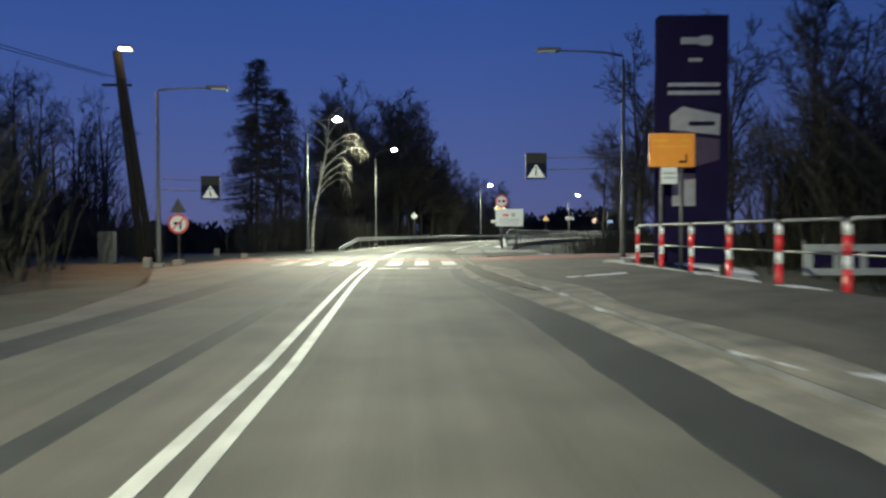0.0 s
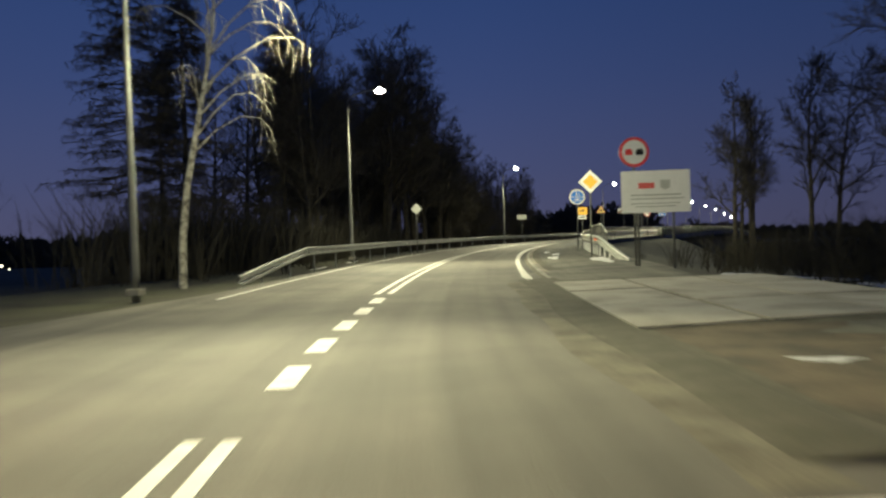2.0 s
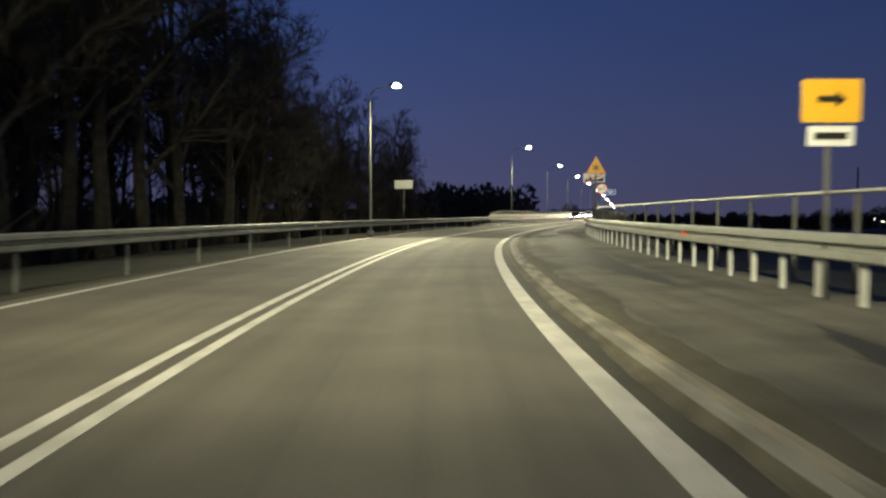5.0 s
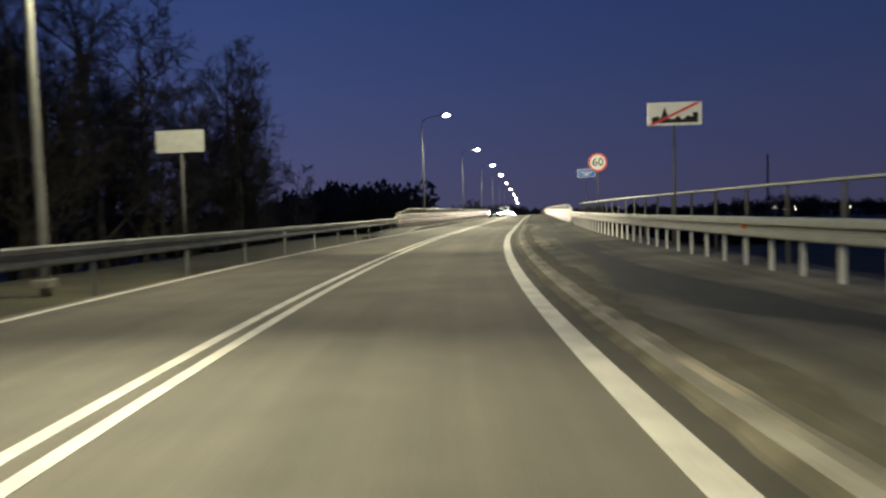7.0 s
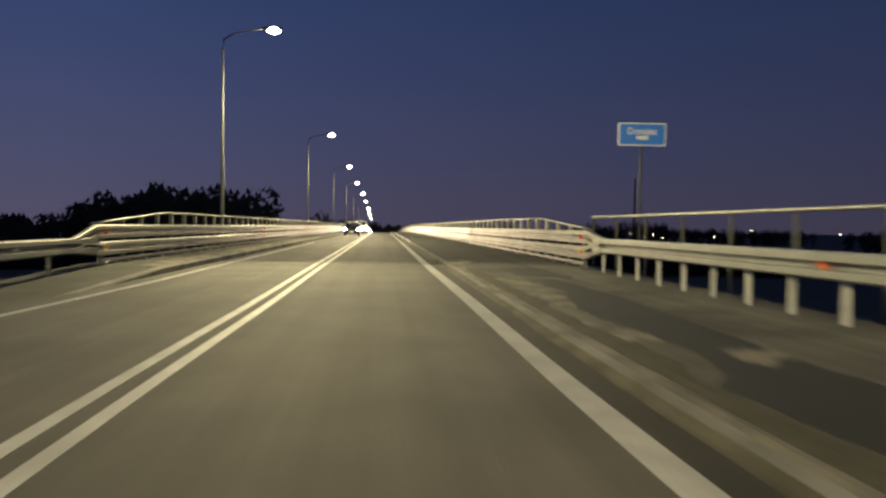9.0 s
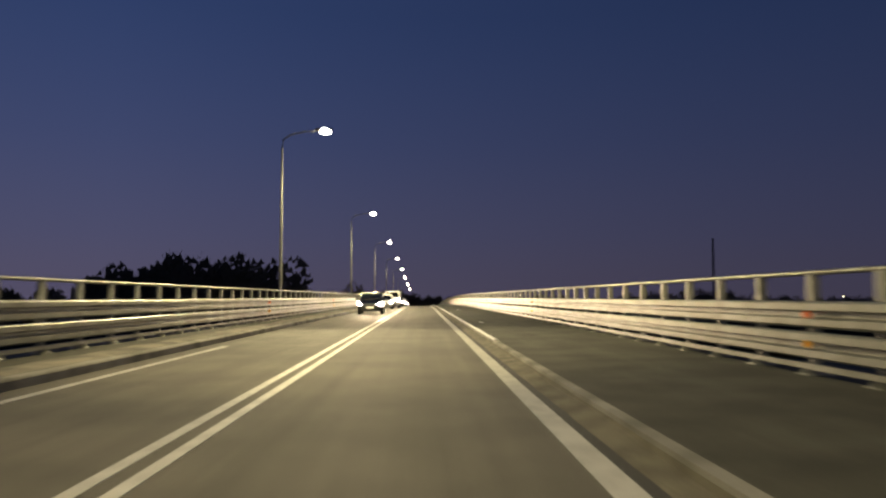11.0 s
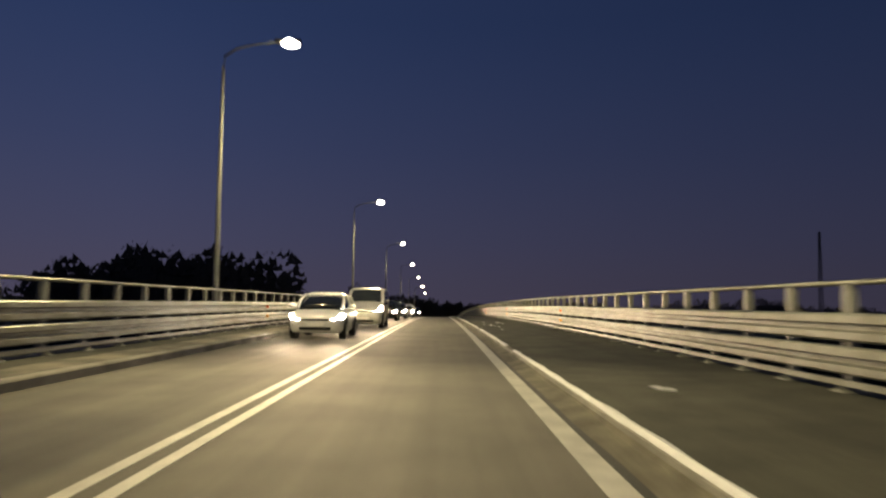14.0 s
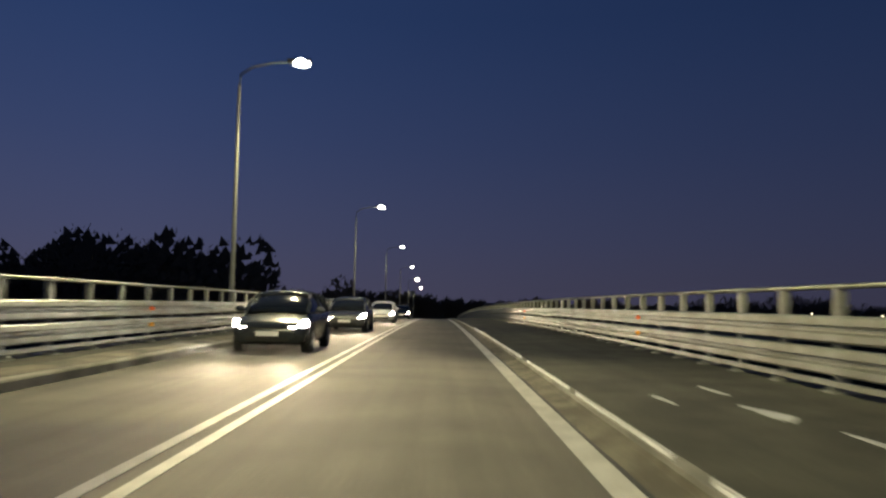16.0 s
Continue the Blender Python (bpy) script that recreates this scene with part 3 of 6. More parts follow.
strip("soil_bed", 43.2, 52.6, [(3.53, lambda s: pave_z(s, 3.53, 0.006)), (5.0, lambda s: pave_z(s, 5.0, 0.006)), (6.3, lambda s: pave_z(s, 6.3, 0.006)), (8.7, lambda s: pave_z(s, 6.4, 0.006))], M["moss"], 0.5, pave)
strip("soil_bed", 38.3, 43.5, [(lambda s: er(s, 0.12) + ragged(s, 41.0, 0.1), lambda s: pave_z(s, 3.7, 0.008)), (5.0, lambda s: pave_z(s, 5.0, 0.012)), (lambda s: ease(s, [(38.3, 4.2), (39.5, 6.5), (41.3, 9.5), (42, 10), (43.5, 8.0)]) + ragged(s, 42.0, 0.3), lambda s: pave_z(s, 6.3, 0.012) + (0.03 if s < 42 else 0.0))], M["mud"], 0.25, pave)

# left verge kerb of the bridge, and the deck
strip_l = tagged(new("kerb"), "concrete kerb and narrow service walkway of the bridge", "kerb", kind="structure")
up = lambda s: 0.28 * min(0.0, (s - BRIDGE0) / 9)
strip("walkway", BRIDGE0 - 9, 560, [(-3.5, -0.3), (-3.5, lambda s: 0.13 + up(s)), (-3.53, lambda s: 0.155 + up(s)), (-5.5, lambda s: 0.2 + up(s)), (-5.5, -0.4)], M["footway"], 1.5, strip_l, closed=True)
strip("kerb_stone", BRIDGE0 - 9, 560, [(-3.485, -0.3), (-3.485, lambda s: 0.13 + up(s)), (-3.51, lambda s: 0.16 + up(s)), (-3.66, lambda s: 0.165 + up(s)), (-3.66, -0.3)], M["kerb"], 1.5, strip_l, closed=True)
strip("sand_drift", BRIDGE0, 420, [(lambda s: -3.68 + ragged(s, 21.0, 0.02), 0.166), (lambda s: -3.95 + ragged(s, 22.0, 0.1), 0.185), (lambda s: -4.3 + ragged(s, 23.0, 0.16), 0.178)], M["sand"], 0.5, strip_l)
deck = tagged(strip("bridge_deck", BRIDGE0, 560, [(-5.6, -0.26), (-5.6, -0.7), (-3.2, -1.6), (5.2, -1.6), (7.6, -0.7), (7.6, -0.51), (4.0, -0.3)], M["concrete"], 3.0, closed=True),
              "long concrete bridge deck over the river", "bridge", kind="structure")
for e0, e1 in ((7.5, 7.95), (-5.95, -5.5)):
    strip("edge_beam", BRIDGE0, 560, [(e0, -0.7), (e0, 0.02), (e0 + 0.04, 0.06), (e1 - 0.04, 0.06), (e1, 0.02), (e1, -0.7)], M["kerb"], 3.0, deck, closed=True)
for s0 in (166, 206, 246, 286, 326, 366, 406, 446):
    bm = bmesh.new()
    box(bm, -3.5, 5.5, -0.7, 0.7, -9.0, -1.55, 0.1)
    part("pier", bm, M["concrete"], deck, m=stand(s0, 0.0))
bm = bmesh.new()
box(bm, -900, 900, -75, 75, -0.2, 0.0)
river = part("river", bm, M["water"], None, m=pose(135, 340, -7.45, 0, 0, -28.7))
tagged(river, "dark wide river under the bridge", "water", kind="structure")


# ---- barriers ----
def w_beam(z0, face, flip):
    """Points of a W-shaped beam, 0.35 m high from z0; face(s) is the e of its road side, flip 1 where the road lies at smaller e."""
    prof = [(0.08, 0.0), (0.02, 0.012), (0.0, 0.035), (0.0, 0.118), (0.075, 0.146), (0.075, 0.204), (0.0, 0.232), (0.0, 0.315), (0.02, 0.338), (0.08, 0.35)]
    back = [(d + 0.012, z) for d, z in prof[::-1]]
    return [((lambda s, d=d: face(s) + flip * d), (lambda s, z=z: z0(s) + z)) for d, z in prof + back]


def post_mesh(h, w=0.08, d=0.05, mat="poststeel"):
    bm = bmesh.new()
    for y0, y1, x0, x1 in ((-w / 2, w / 2, 0.0, 0.008), (-w / 2, -w / 2 + 0.01, 0.0, d), (w / 2 - 0.01, w / 2, 0.0, d)):
        box(bm, x0, x1, y0, y1, -0.3, h)
    me = bpy.data.meshes.new("post")
    bm.to_mesh(me)
    bm.free()
    me.materials.append(M[mat])
    return me


def guardrail(label, table, flip, s0, s1, top, spacing, group, ramp_len=8.0, mat="steel"):
    g = tagged(new("guardrail"), label, "guardrail", group)

    def z0(s):
        return top - 0.35 - (top - 0.2) * max(0.0, 1 - (s - s0) / ramp_len) 
    face = lambda s: ease(s, table)
    strip("beam", s0, s1, w_beam(z0, face, flip), M[mat], 1.0, g, closed=True)
    s = s0 + 2.69
    me = {}
    while s < s1:
        hgt = round(z0(s) + 0.27, 1)
        if hgt not in me:
            me[hgt] = post_mesh(hgt, mat="poststeel" if mat == "steel" else mat)
        m = stand(s, face(s) + flip * 0.1, 0.02)
        child("post", me[hgt], g, m=m @ (pose(0, 0, 0) if flip > 0 else pose(0, 0, 0, 0, 0, 180)))
        s += spacing
    return g


right_rail = guardrail("galvanised steel guardrail on close posts beside the pavement", RAIL_R, 1, 61.0, 162.0, 0.98, 1.15, "guardrails", 6.0)
for s in (68.4, 96.4, 124.5, 152.6):
    bm = bmesh.new()
    plate(bm, disc(0.055, n=12), -0.04, 0.0)
    part("reflector", bm, M["reflector"], right_rail, "orange reflector", m=stand(s, ease(s, RAIL_R) + 0.045, 0.81))
left_rail = guardrail("galvanised steel guardrail on wide-set posts before the wood", RAIL_L, -1, 55.6, 162.0, 0.86, 3.9, "guardrails", 9.0, "dimsteel")
for s in (64.6, 88.0, 112.0, 136.0, 158.0):
    bm = bmesh.new()
    plate(bm, disc(0.05, n=12), -0.03, 0.0)
    part("reflector", bm, M["white"], left_rail, "white reflector", m=stand(s, ease(s, RAIL_L) - 0.045, 0.69))


def bridge_barrier(label, e, flip, s0, s1):
    g = tagged(new("bridge_barrier"), label, "barrier", "bridge barriers")
    face = lambda s: e
    for z in (0.405, 0.81):
        strip("beam", s0, s1, w_beam(lambda s, z=z: z, face, flip), M["bridgesteel"], 2.0, g, closed=True)
    strip("lower_rail", s0 + 0.3, s1, [(e + flip * 0.02, 0.275), (e + flip * 0.02, 0.345), (e + flip * 0.085, 0.345), (e + flip * 0.085, 0.275)], M["bridgesteel"], 2.0, g, closed=True)
    hand = [(e + flip * 0.14 + 0.045 * math.cos(a), (lambda s, a=a: 1.53 + 0.035 * math.sin(a) - 0.36 * max(0, 1 - (s - s0) / 6.0))) for a in [k * math.pi / 4 for k in range(8)]]
    strip("handrail", s0, s1, hand, M["bridgesteel"], 1.1, g, closed=True, smooth=True)
    bm = bmesh.new()
    box(bm, 0.1, 0.112, -0.075, 0.075, -0.02, 1.5)
    for y in (-0.075, 0.065):
        box(bm, 0.1, 0.2, y, y + 0.01, -0.02, 1.5)
    box(bm, -0.04, 0.32, -0.13, 0.13, 0.0, 0.022)
    for y in (-0.07, 0.05):
        a = [bm.verts.new((x, y + w, z)) for w in (0.0, 0.02) for x, z in ((-0.03, 0.02), (0.11, 0.02), (0.11, 0.2))]
        for q in ((0, 1, 2), (5, 4, 3), (0, 3, 4, 1), (1, 4, 5, 2), (2, 5, 3, 0)):
            bm.faces.new([a[k] for k in q])
    for z in (1.2, 1.3, 1.4):
        box(bm, 0.094, 0.1, -0.02, 0.02, z, z + 0.035)
    me = bpy.data.meshes.new("post")
    bm.to_mesh(me)
    bm.free()
    me.materials.append(M["bridgesteel"])
    s = s0 + 0.6
    count = 0
    while s < s1 and count < 190:
        foot = ease(s, [(158, 0.14), (168, 0.195)]) if flip > 0 else 0.185
        child("post", me, g, m=stand(s, e, foot) @ (pose(0, 0, 0) if flip > 0 else pose(0, 0, 0, 0, 0, 180)) @ Matrix.Diagonal((1, 1, (1.51 - foot) / 1.5 - 0.22 * max(0, 1 - (s - s0) / 6.0), 1)))
        s += 1.5
        count += 1
    # forked end where the two beams meet the single one
    a = s0
    for z1 in (0.50, 0.88):
        join_z = 0.63 if flip > 0 else 0.51
        strip("fork", a - 1.3, a, w_beam(lambda s, z1=z1: join_z + (z1 - 0.07 - join_z) * (s - a + 1.3) / 1.3, lambda s, z1=z1: e + flip * (0.004 if z1 > 0.6 else 0.0), flip), M["bridgesteel"], 0.45, g, closed=True)
    for k, s in enumerate(np.arange(s0 + 0.5, s0 + 160, 24.0)):
        for z1 in (0.60, 0.98):
            bm = bmesh.new()
            plate(bm, disc(0.05, n=12), -0.03, 0.0)
            part("reflector", bm, M["reflector" if z1 > 0.7 else "amber"], g, m=stand(s, e - flip * 0.01, z1))
    return g


bridge_barrier("double steel bridge barrier with handrail beside the pavement", 6.85, 1, BRIDGE0, 460)
bridge_barrier("double steel bridge barrier with handrail along the oncoming lane", -4.9, -1, BRIDGE0 - 0.5, 460)

# railing behind the right guardrail
railing = tagged(new("pedestrian_railing"), "thin galvanised steel pedestrian railing above the embankment", "railing")
RAILING = lambda s: ease(s, RAIL_R) + ease(s, [(66, 0.32), (77, 0.75)])
for z in (1.52,):
    strip("top_rail", 66.5, 164.6, [((lambda s, a=a: RAILING(s) + 0.035 * math.cos(a)), (lambda s, a=a, z=z: z + 0.035 * math.sin(a) - 0.40 * max(0, 1 - (s - 66.5) / 4.0))) for a in [k * math.pi / 3 for k in range(6)]],
          M["steel"], 1.0, railing, closed=True, smooth=True)
bm = bmesh.new()
tube(bm, [(0, 0, -0.3), (0, 0, 1.5)], 0.034, 8)
me = bpy.data.meshes.new("post")
bm.to_mesh(me)
bm.free()
me.materials.append(M["signpost"])
for s in [66.55] + list(np.arange(68.4, 164.6, 2.0)):
    child("post", me, railing, m=stand(s, RAILING(s), 0.0) @ Matrix.Diagonal((1, 1, (1.12 / 1.5 if s < 67 else 1.31 / 1.5 if s < 69 else 1.0), 1)))


# ---- street lamps ----
def lamp_light(name, m, power, tint, size, parent=None):
    d = bpy.data.lights.new(name, "SPOT")
    d.energy, d.color, d.spot_size, d.spot_blend, d.shadow_soft_size = power, tint, radians(size), 0.9, 0.15
    ob = new(name, d)
    ob.matrix_basis = m
    if parent:
        ob.parent = parent
    return ob


def street_lamp(m, height, reach, lit, power, label, group="street lamps", mat="pole", tall=0.9, beams=True, turn=22, tilt=-16):
    """A tapered steel pole with a curved arm to +x and a flat lamp head."""
    g = thing("street_lamp", m, label, "street lamp", group)
    bm = bmesh.new()
    tube(bm, [(0, 0, -0.2), (0, 0, 0.5), (0, 0, height)], [0.10, 0.095, 0.05], 10)
    part("pole", bm, M[mat], g, smooth=True)
    bm = bmesh.new()
    tube(bm, [(0, 0, height - 0.05), (0.02 * reach, 0, height + 0.45 * tall), (0.25 * reach, 0, height + 0.75 * tall), (0.6 * reach, 0, height + 0.92 * tall), (reach, 0, height + tall)],
         [0.05, 0.045, 0.04, 0.035, 0.03], 8)
    part("arm", bm, M[mat], g, smooth=True)
    bm = bmesh.new()
    box(bm, reach - 0.1, reach + 0.75, -0.15, 0.15, height + tall - 0.03, height + tall + 0.09, 0.03)
    head = part("lamp_head", bm, M["dark"], g)
    bm = bmesh.new()
    if lit:
        # lit lens swollen to a bowl, its round glare built as shape
        bmesh.ops.create_uvsphere(bm, u_segments=16, v_segments=10, radius=1.0, matrix=Matrix.Translation((reach + 0.4, 0, height + tall - 0.02)) @ Matrix.Diagonal((0.3, 0.19, 0.15, 1)))
    else:
        box(bm, reach + 0.1, reach + 0.7, -0.12, 0.12, height + tall - 0.055, height + tall - 0.02, 0.01)
    part("lens", bm, M["lit"] if lit else M["white"], head, "glowing white lens swollen to the size of its glare" if lit else "")
    bm = bmesh.new()
    box(bm, -0.17, 0.17, -0.17, 0.17, -0.05, 0.12, 0.02)
    part("foot", bm, M["concrete"], g)
    if lit:
        spot = Matrix.Translation((reach + 0.4, 0, height + tall - 0.35))
        # the optics send the light down, along the road and a little across it
        lamp_light("lamp_beam", spot @ pose(0, 0, 0, 0, tilt, 0), power * LAMP_POWER, LAMP_TINT, 150, g)
        for pitch, way in (((72, -turn), (-69, turn)) if beams else ()):
            lamp_light("lamp_beam", spot @ pose(0, 0, 0, pitch, 0, way), power * THROW_POWER, LAMP_TINT, 62, g)
        if beams:
            # extra fill light set at the lens, added to lift the dark trees
            lamp_light("tree_fill", spot, power * FILL_POWER, LAMP_TINT, 178, g)
    return g


LIT = "tall grey steel street lamp with a lit white lamp head"
# the first lamp, at -9, is an unseen addition that lights the road's start
lamps = [(-9.0, -6.3, 7.9, 1.6), (52.4, -6.5, 7.9, 1.6), (76.2, -6.4, 8.6, 1.5), (125.6, -6.1, 8.2, 1.3)] + [(177.6 + 37.75 * k, -5.35, 8.9, 1.8) for k in range(9)]
for k, (s, e, hgt, reach) in enumerate(lamps):
    street_lamp(stand(s, e), hgt, reach, True, 1.35 if k == 0 else 1.0 if k < 4 else 0.76, LIT, beams=k < 8, turn=4 if k == 0 else 22 if k < 4 else 11, tilt=-23 if k < 4 else -13)
street_lamp(pose(-11.52, 33.32, -0.1, 0, 0, 4), 6.9, 2.0, False, 0, "unlit galvanised street lamp beside the crossing", tall=0.25)
street_lamp(pose(6.3, 29.9, 0.0, 0, 0, 176), 7.5, 2.4, False, 0, "unlit dark street lamp beside the crossing", mat="dark", tall=0.35)


# ---- signs ----
def sign_base(s_or_m, label, category, height, poles=(0.0,), group="", r=0.035, name="road_sign"):
    g = thing(name, s_or_m, label, category, group)
    for x in poles:
        bm = bmesh.new()
        tube(bm, [(x, 0.05, -0.2), (x, 0.05, height)], r, 8)
        part("pole", bm, M["signpost"], g, smooth=True)
    return g


def face(g, name, pts, mat, y, z, label="", depth=0.004):
    bm = bmesh.new()
    plate(bm, pts, y - depth, y)
    return part(name, bm, M[mat], g, label, pose(0, 0, z))


def round_sign(g, z, r, rim="signred", field="white"):
    p = face(g, "plate", disc(r), "grey", 0.0, z, depth=0.02)
    face(p, "rim", disc(r * 0.99), rim, -0.021, 0)
    face(p, "field", disc(r * 0.80 if rim != field else r * 0.96), field, -0.026, 0)
    return p


def letters(text, size, mat, parent, x, y, z, name="lettering", bold=0.0):
    c = bpy.data.curves.new(name, "FONT")
    c.body, c.size, c.align_x, c.align_y, c.extrude, c.offset = text, size, "CENTER", "CENTER", 0.0015, bold
    tmp = bpy.data.objects.new(name, c)
    scene.collection.objects.link(tmp)
    bpy.context.view_layer.update()
    me = bpy.data.meshes.new_from_object(tmp.evaluated_get(bpy.context.evaluated_depsgraph_get()))
    bpy.data.objects.remove(tmp)
    me.materials.clear()
    me.materials.append(M[mat])
    return child(name, me, parent, m=pose(x, y, z, 90, 0, 0))


def bars(parent, rows, mat, y, name="writing_bar"):
    """Plain bars for writing that cannot be read: (x, z, width, height)."""
    for x, z, w, h in rows:
        face(parent, name, rect(w, h, x, z), mat, y, 0, depth=0.003)


def figure(parent, x, z, k, mat, y, name="symbol"):
    """The walker of a crossing sign as a plain upright shape."""
    face(parent, name, [(x - 0.10 * k, z - 0.5 * k), (x - 0.02 * k, z - 0.5 * k), (x + 0.02 * k, z - 0.15 * k), (x + 0.08 * k, z - 0.5 * k), (x + 0.16 * k, z - 0.5 * k),
                        (x + 0.07 * k, z), (x + 0.06 * k, z + 0.28 * k), (x - 0.06 * k, z + 0.28 * k), (x - 0.08 * k, z)], mat, y, 0)
    face(parent, name, disc(0.09 * k, x, z + 0.4 * k, 14), mat, y, 0)


# no left turn
g = sign_base(pose(-11.17, 34.74, -0.1), "round red-rimmed sign forbidding turns into the side street", "road sign", 2.6)
p = round_sign(g, 1.72, 0.42)
face(p, "arrow", [(-0.22, 0.02), (-0.1, 0.12), (-0.1, 0.06), (0.14, 0.06), (0.14, -0.24), (0.06, -0.24), (0.06, -0.02), (-0.1, -0.02), (-0.1, -0.08)], "black", -0.031, 0)
face(p, "slash", [(-0.26, -0.22), (-0.22, -0.26), (0.26, 0.22), (0.22, 0.26)], "signred", -0.035, 0)
p = face(g, "plate", [(-0.34, 2.2), (0.34, 2.2), (0.0, 2.8)], "dark", 0.0, 0, "bare back of a small sign", depth=0.015)
bm = bmesh.new()
box(bm, -0.2, 0.2, -0.2, 0.2, -0.02, 0.22, 0.03)
part("foot", bm, M["concrete"], g)


def crossing_sign(m, reach, label):
    """A dark lamp box with a crossing sign below, held by two thin arms to a lamp pole."""
    g = thing("crossing_sign", m, label, "crossing sign", "crossing signs")
    for z in (0.32, -0.15):
        bm = bmesh.new()
        tube(bm, [(0.3 * (1 if reach > 0 else -1), 0.05, z), (reach, 0.05, z + 0.06)], 0.022, 6)
        part("arm", bm, M["pole"], g, smooth=True)
    bm = bmesh.new()
    box(bm, -0.42, 0.42, -0.06, 0.06, 0.1, 0.52, 0.02)
    b = part("lamp_box", bm, M["black"], g, "dark unlit warning lamp box")
    for x in (-0.22, 0.22):
        face(b, "lamp_lens", disc(0.12, x, 0.31, 16), "black", -0.065, 0)
    bm = bmesh.new()
    box(bm, -0.42, 0.42, -0.05, 0.05, -0.52, 0.1, 0.02)
    b = part("sign_box", bm, M["darkblue"], g, "dark blue sign with a white triangle")
    face(b, "triangle", [(-0.36, -0.46), (0.36, -0.46), (0.0, 0.08)], "white", -0.055, 0)
    figure(b, 0.0, -0.22, 0.36, "black", -0.06)
    return g


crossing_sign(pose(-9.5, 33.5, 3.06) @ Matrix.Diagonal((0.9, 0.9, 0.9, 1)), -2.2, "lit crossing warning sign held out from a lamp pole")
crossing_sign(pose(3.16, 30.3, 3.67, 0, 0, -4) @ Matrix.Diagonal((0.92, 0.92, 0.92, 1)), 3.36, "crossing warning sign held out over the pavement")

# orange detour board
g = sign_base(pose(5.50, 22.75, 0.02), "orange detour board with a small white plate on two posts", "road sign", 3.3, (-0.28, 0.28), r=0.045)
b = face(g, "board", rect(1.23, 0.90, 0, 3.40, 0.04), "orange", -0.0, 0, depth=0.02)
bars(b, [(-0.3, 3.66, 0.4, 0.05), (0.35, 3.66, 0.25, 0.04), (-0.2, 3.5, 0.55, 0.03), (0.33, 3.5, 0.24, 0.03)], "yellow", -0.023)
face(b, "arrow", [(0.18, 3.12), (0.36, 3.12), (0.36, 3.3), (0.40, 3.3), (0.40, 3.06), (0.18, 3.06)], "black", -0.025, 0)
b = face(g, "plate", rect(0.44, 0.44, -0.08, 2.72, 0.03), "white", 0.0, 0, depth=0.02)
bars(b, [(-0.08, 2.78, 0.34, 0.05), (-0.08, 2.66, 0.34, 0.05)], "grey", -0.023)

# advertising tower
tower = thing("advertising_tower", pose(6.62, 24.3, 0.1, 0, 0, -4) @ Matrix.Diagonal((0.78, 0.78, 0.78, 1)), "tall dark advertising tower with pale printed shapes", "billboard")
bm = bmesh.new()
box(bm, -1.27, 1.27, -0.3, 0.3, 0.3, 9.4, 0.03)
b = part("banner", bm, M["navy"], tower, "dark violet printed banner")
for x in (-1.2, 1.2):
    bm = bmesh.new()
    box(bm, x - 0.1, x + 0.1, -0.1, 0.1, -0.3, 0.4, 0.01)
    part("leg", bm, M["dark"], tower)
bars(b, [(-0.1, 8.45, 0.75, 0.24), (0.05, 7.75, 0.5, 0.12), (0.0, 6.85, 1.9, 0.13), (0.0, 6.55, 1.9, 0.15)], "print", -0.304)
face(b, "emblem", rect(0.5, 0.36, 0.42, 8.45, 0.12), "print", -0.308, 0)
face(b, "package_picture", [(-0.85, 5.2), (0.95, 5.0), (0.98, 5.75), (-0.4, 6.05), (-0.85, 5.75)], "print", -0.304, 0)
bars(b, [(0.3, 5.42, 0.95, 0.16)], "navy", -0.308)
face(b, "package_side", [(-0.85, 3.6), (0.95, 4.1), (0.95, 4.85), (-0.85, 5.05)], "violet", -0.304, 0)
face(b, "panel_picture", rect(0.85, 1.2, -0.35, 3.0), "print", -0.304, 0)

# no overtaking and the information board
g = sign_base(pose(5.27, 56.5, 0.04, 0, 0, -4), "round red-rimmed sign forbidding overtaking on a post", "road sign", 3.75)
p = round_sign(g, 3.47, 0.45)
for x, mat in ((-0.16, "signred"), (0.16, "black")):
    face(p, "car_symbol", [(x - 0.11, -0.09), (x + 0.11, -0.09), (x + 0.12, 0.0), (x + 0.10, 0.03), (x + 0.085, 0.09), (x - 0.085, 0.09), (x - 0.10, 0.03), (x - 0.12, 0.0)], mat, -0.031, 0)
g = sign_base(pose(5.81, 56.26, 0.01, 0, 0, -10), "white information board with small print on two posts", "information board", 2.8, (-0.5, 0.52))
b = face(g, "board", rect(1.98, 1.24, 0.0, 2.30, 0.03), "white", 0.0, 0, depth=0.025)
face(b, "flag_picture", rect(0.46, 0.17, -0.26, 2.48), "signred", -0.029, 0)
face(b, "emblem", [(0.14, 2.64), (0.14, 2.42), (0.28, 2.34), (0.42, 2.42), (0.42, 2.64)], "grey", -0.029, 0)
bars(b, [(0.0, 2.2, 1.45, 0.045), (0.05, 2.09, 1.55, 0.04), (0.0, 1.95, 1.4, 0.03), (0.0, 1.86, 1.2, 0.03)], "grey", -0.029)

# priority road, shared path, detour, ice warning
g = sign_base(pose(6.36, 66.03, -0.06, 0, 0, -10), "yellow and white priority road sign on a grey post", "road sign", 3.6)
b = face(g, "plate", [(0, 2.86), (0.5, 3.36), (0, 3.86), (-0.5, 3.36)], "white", 0.0, 0, depth=0.02)
face(b, "centre", [(0, 3.04), (0.32, 3.36), (0, 3.68), (-0.32, 3.36)], "yellow", -0.024, 0)
g = sign_base(pose(8.3, 76.7, -0.05, 0, 0, -12), "round blue sign for a shared walking and cycling path", "road sign", 3.4)
p = round_sign(g, 3.2, 0.45, "white", "blue")
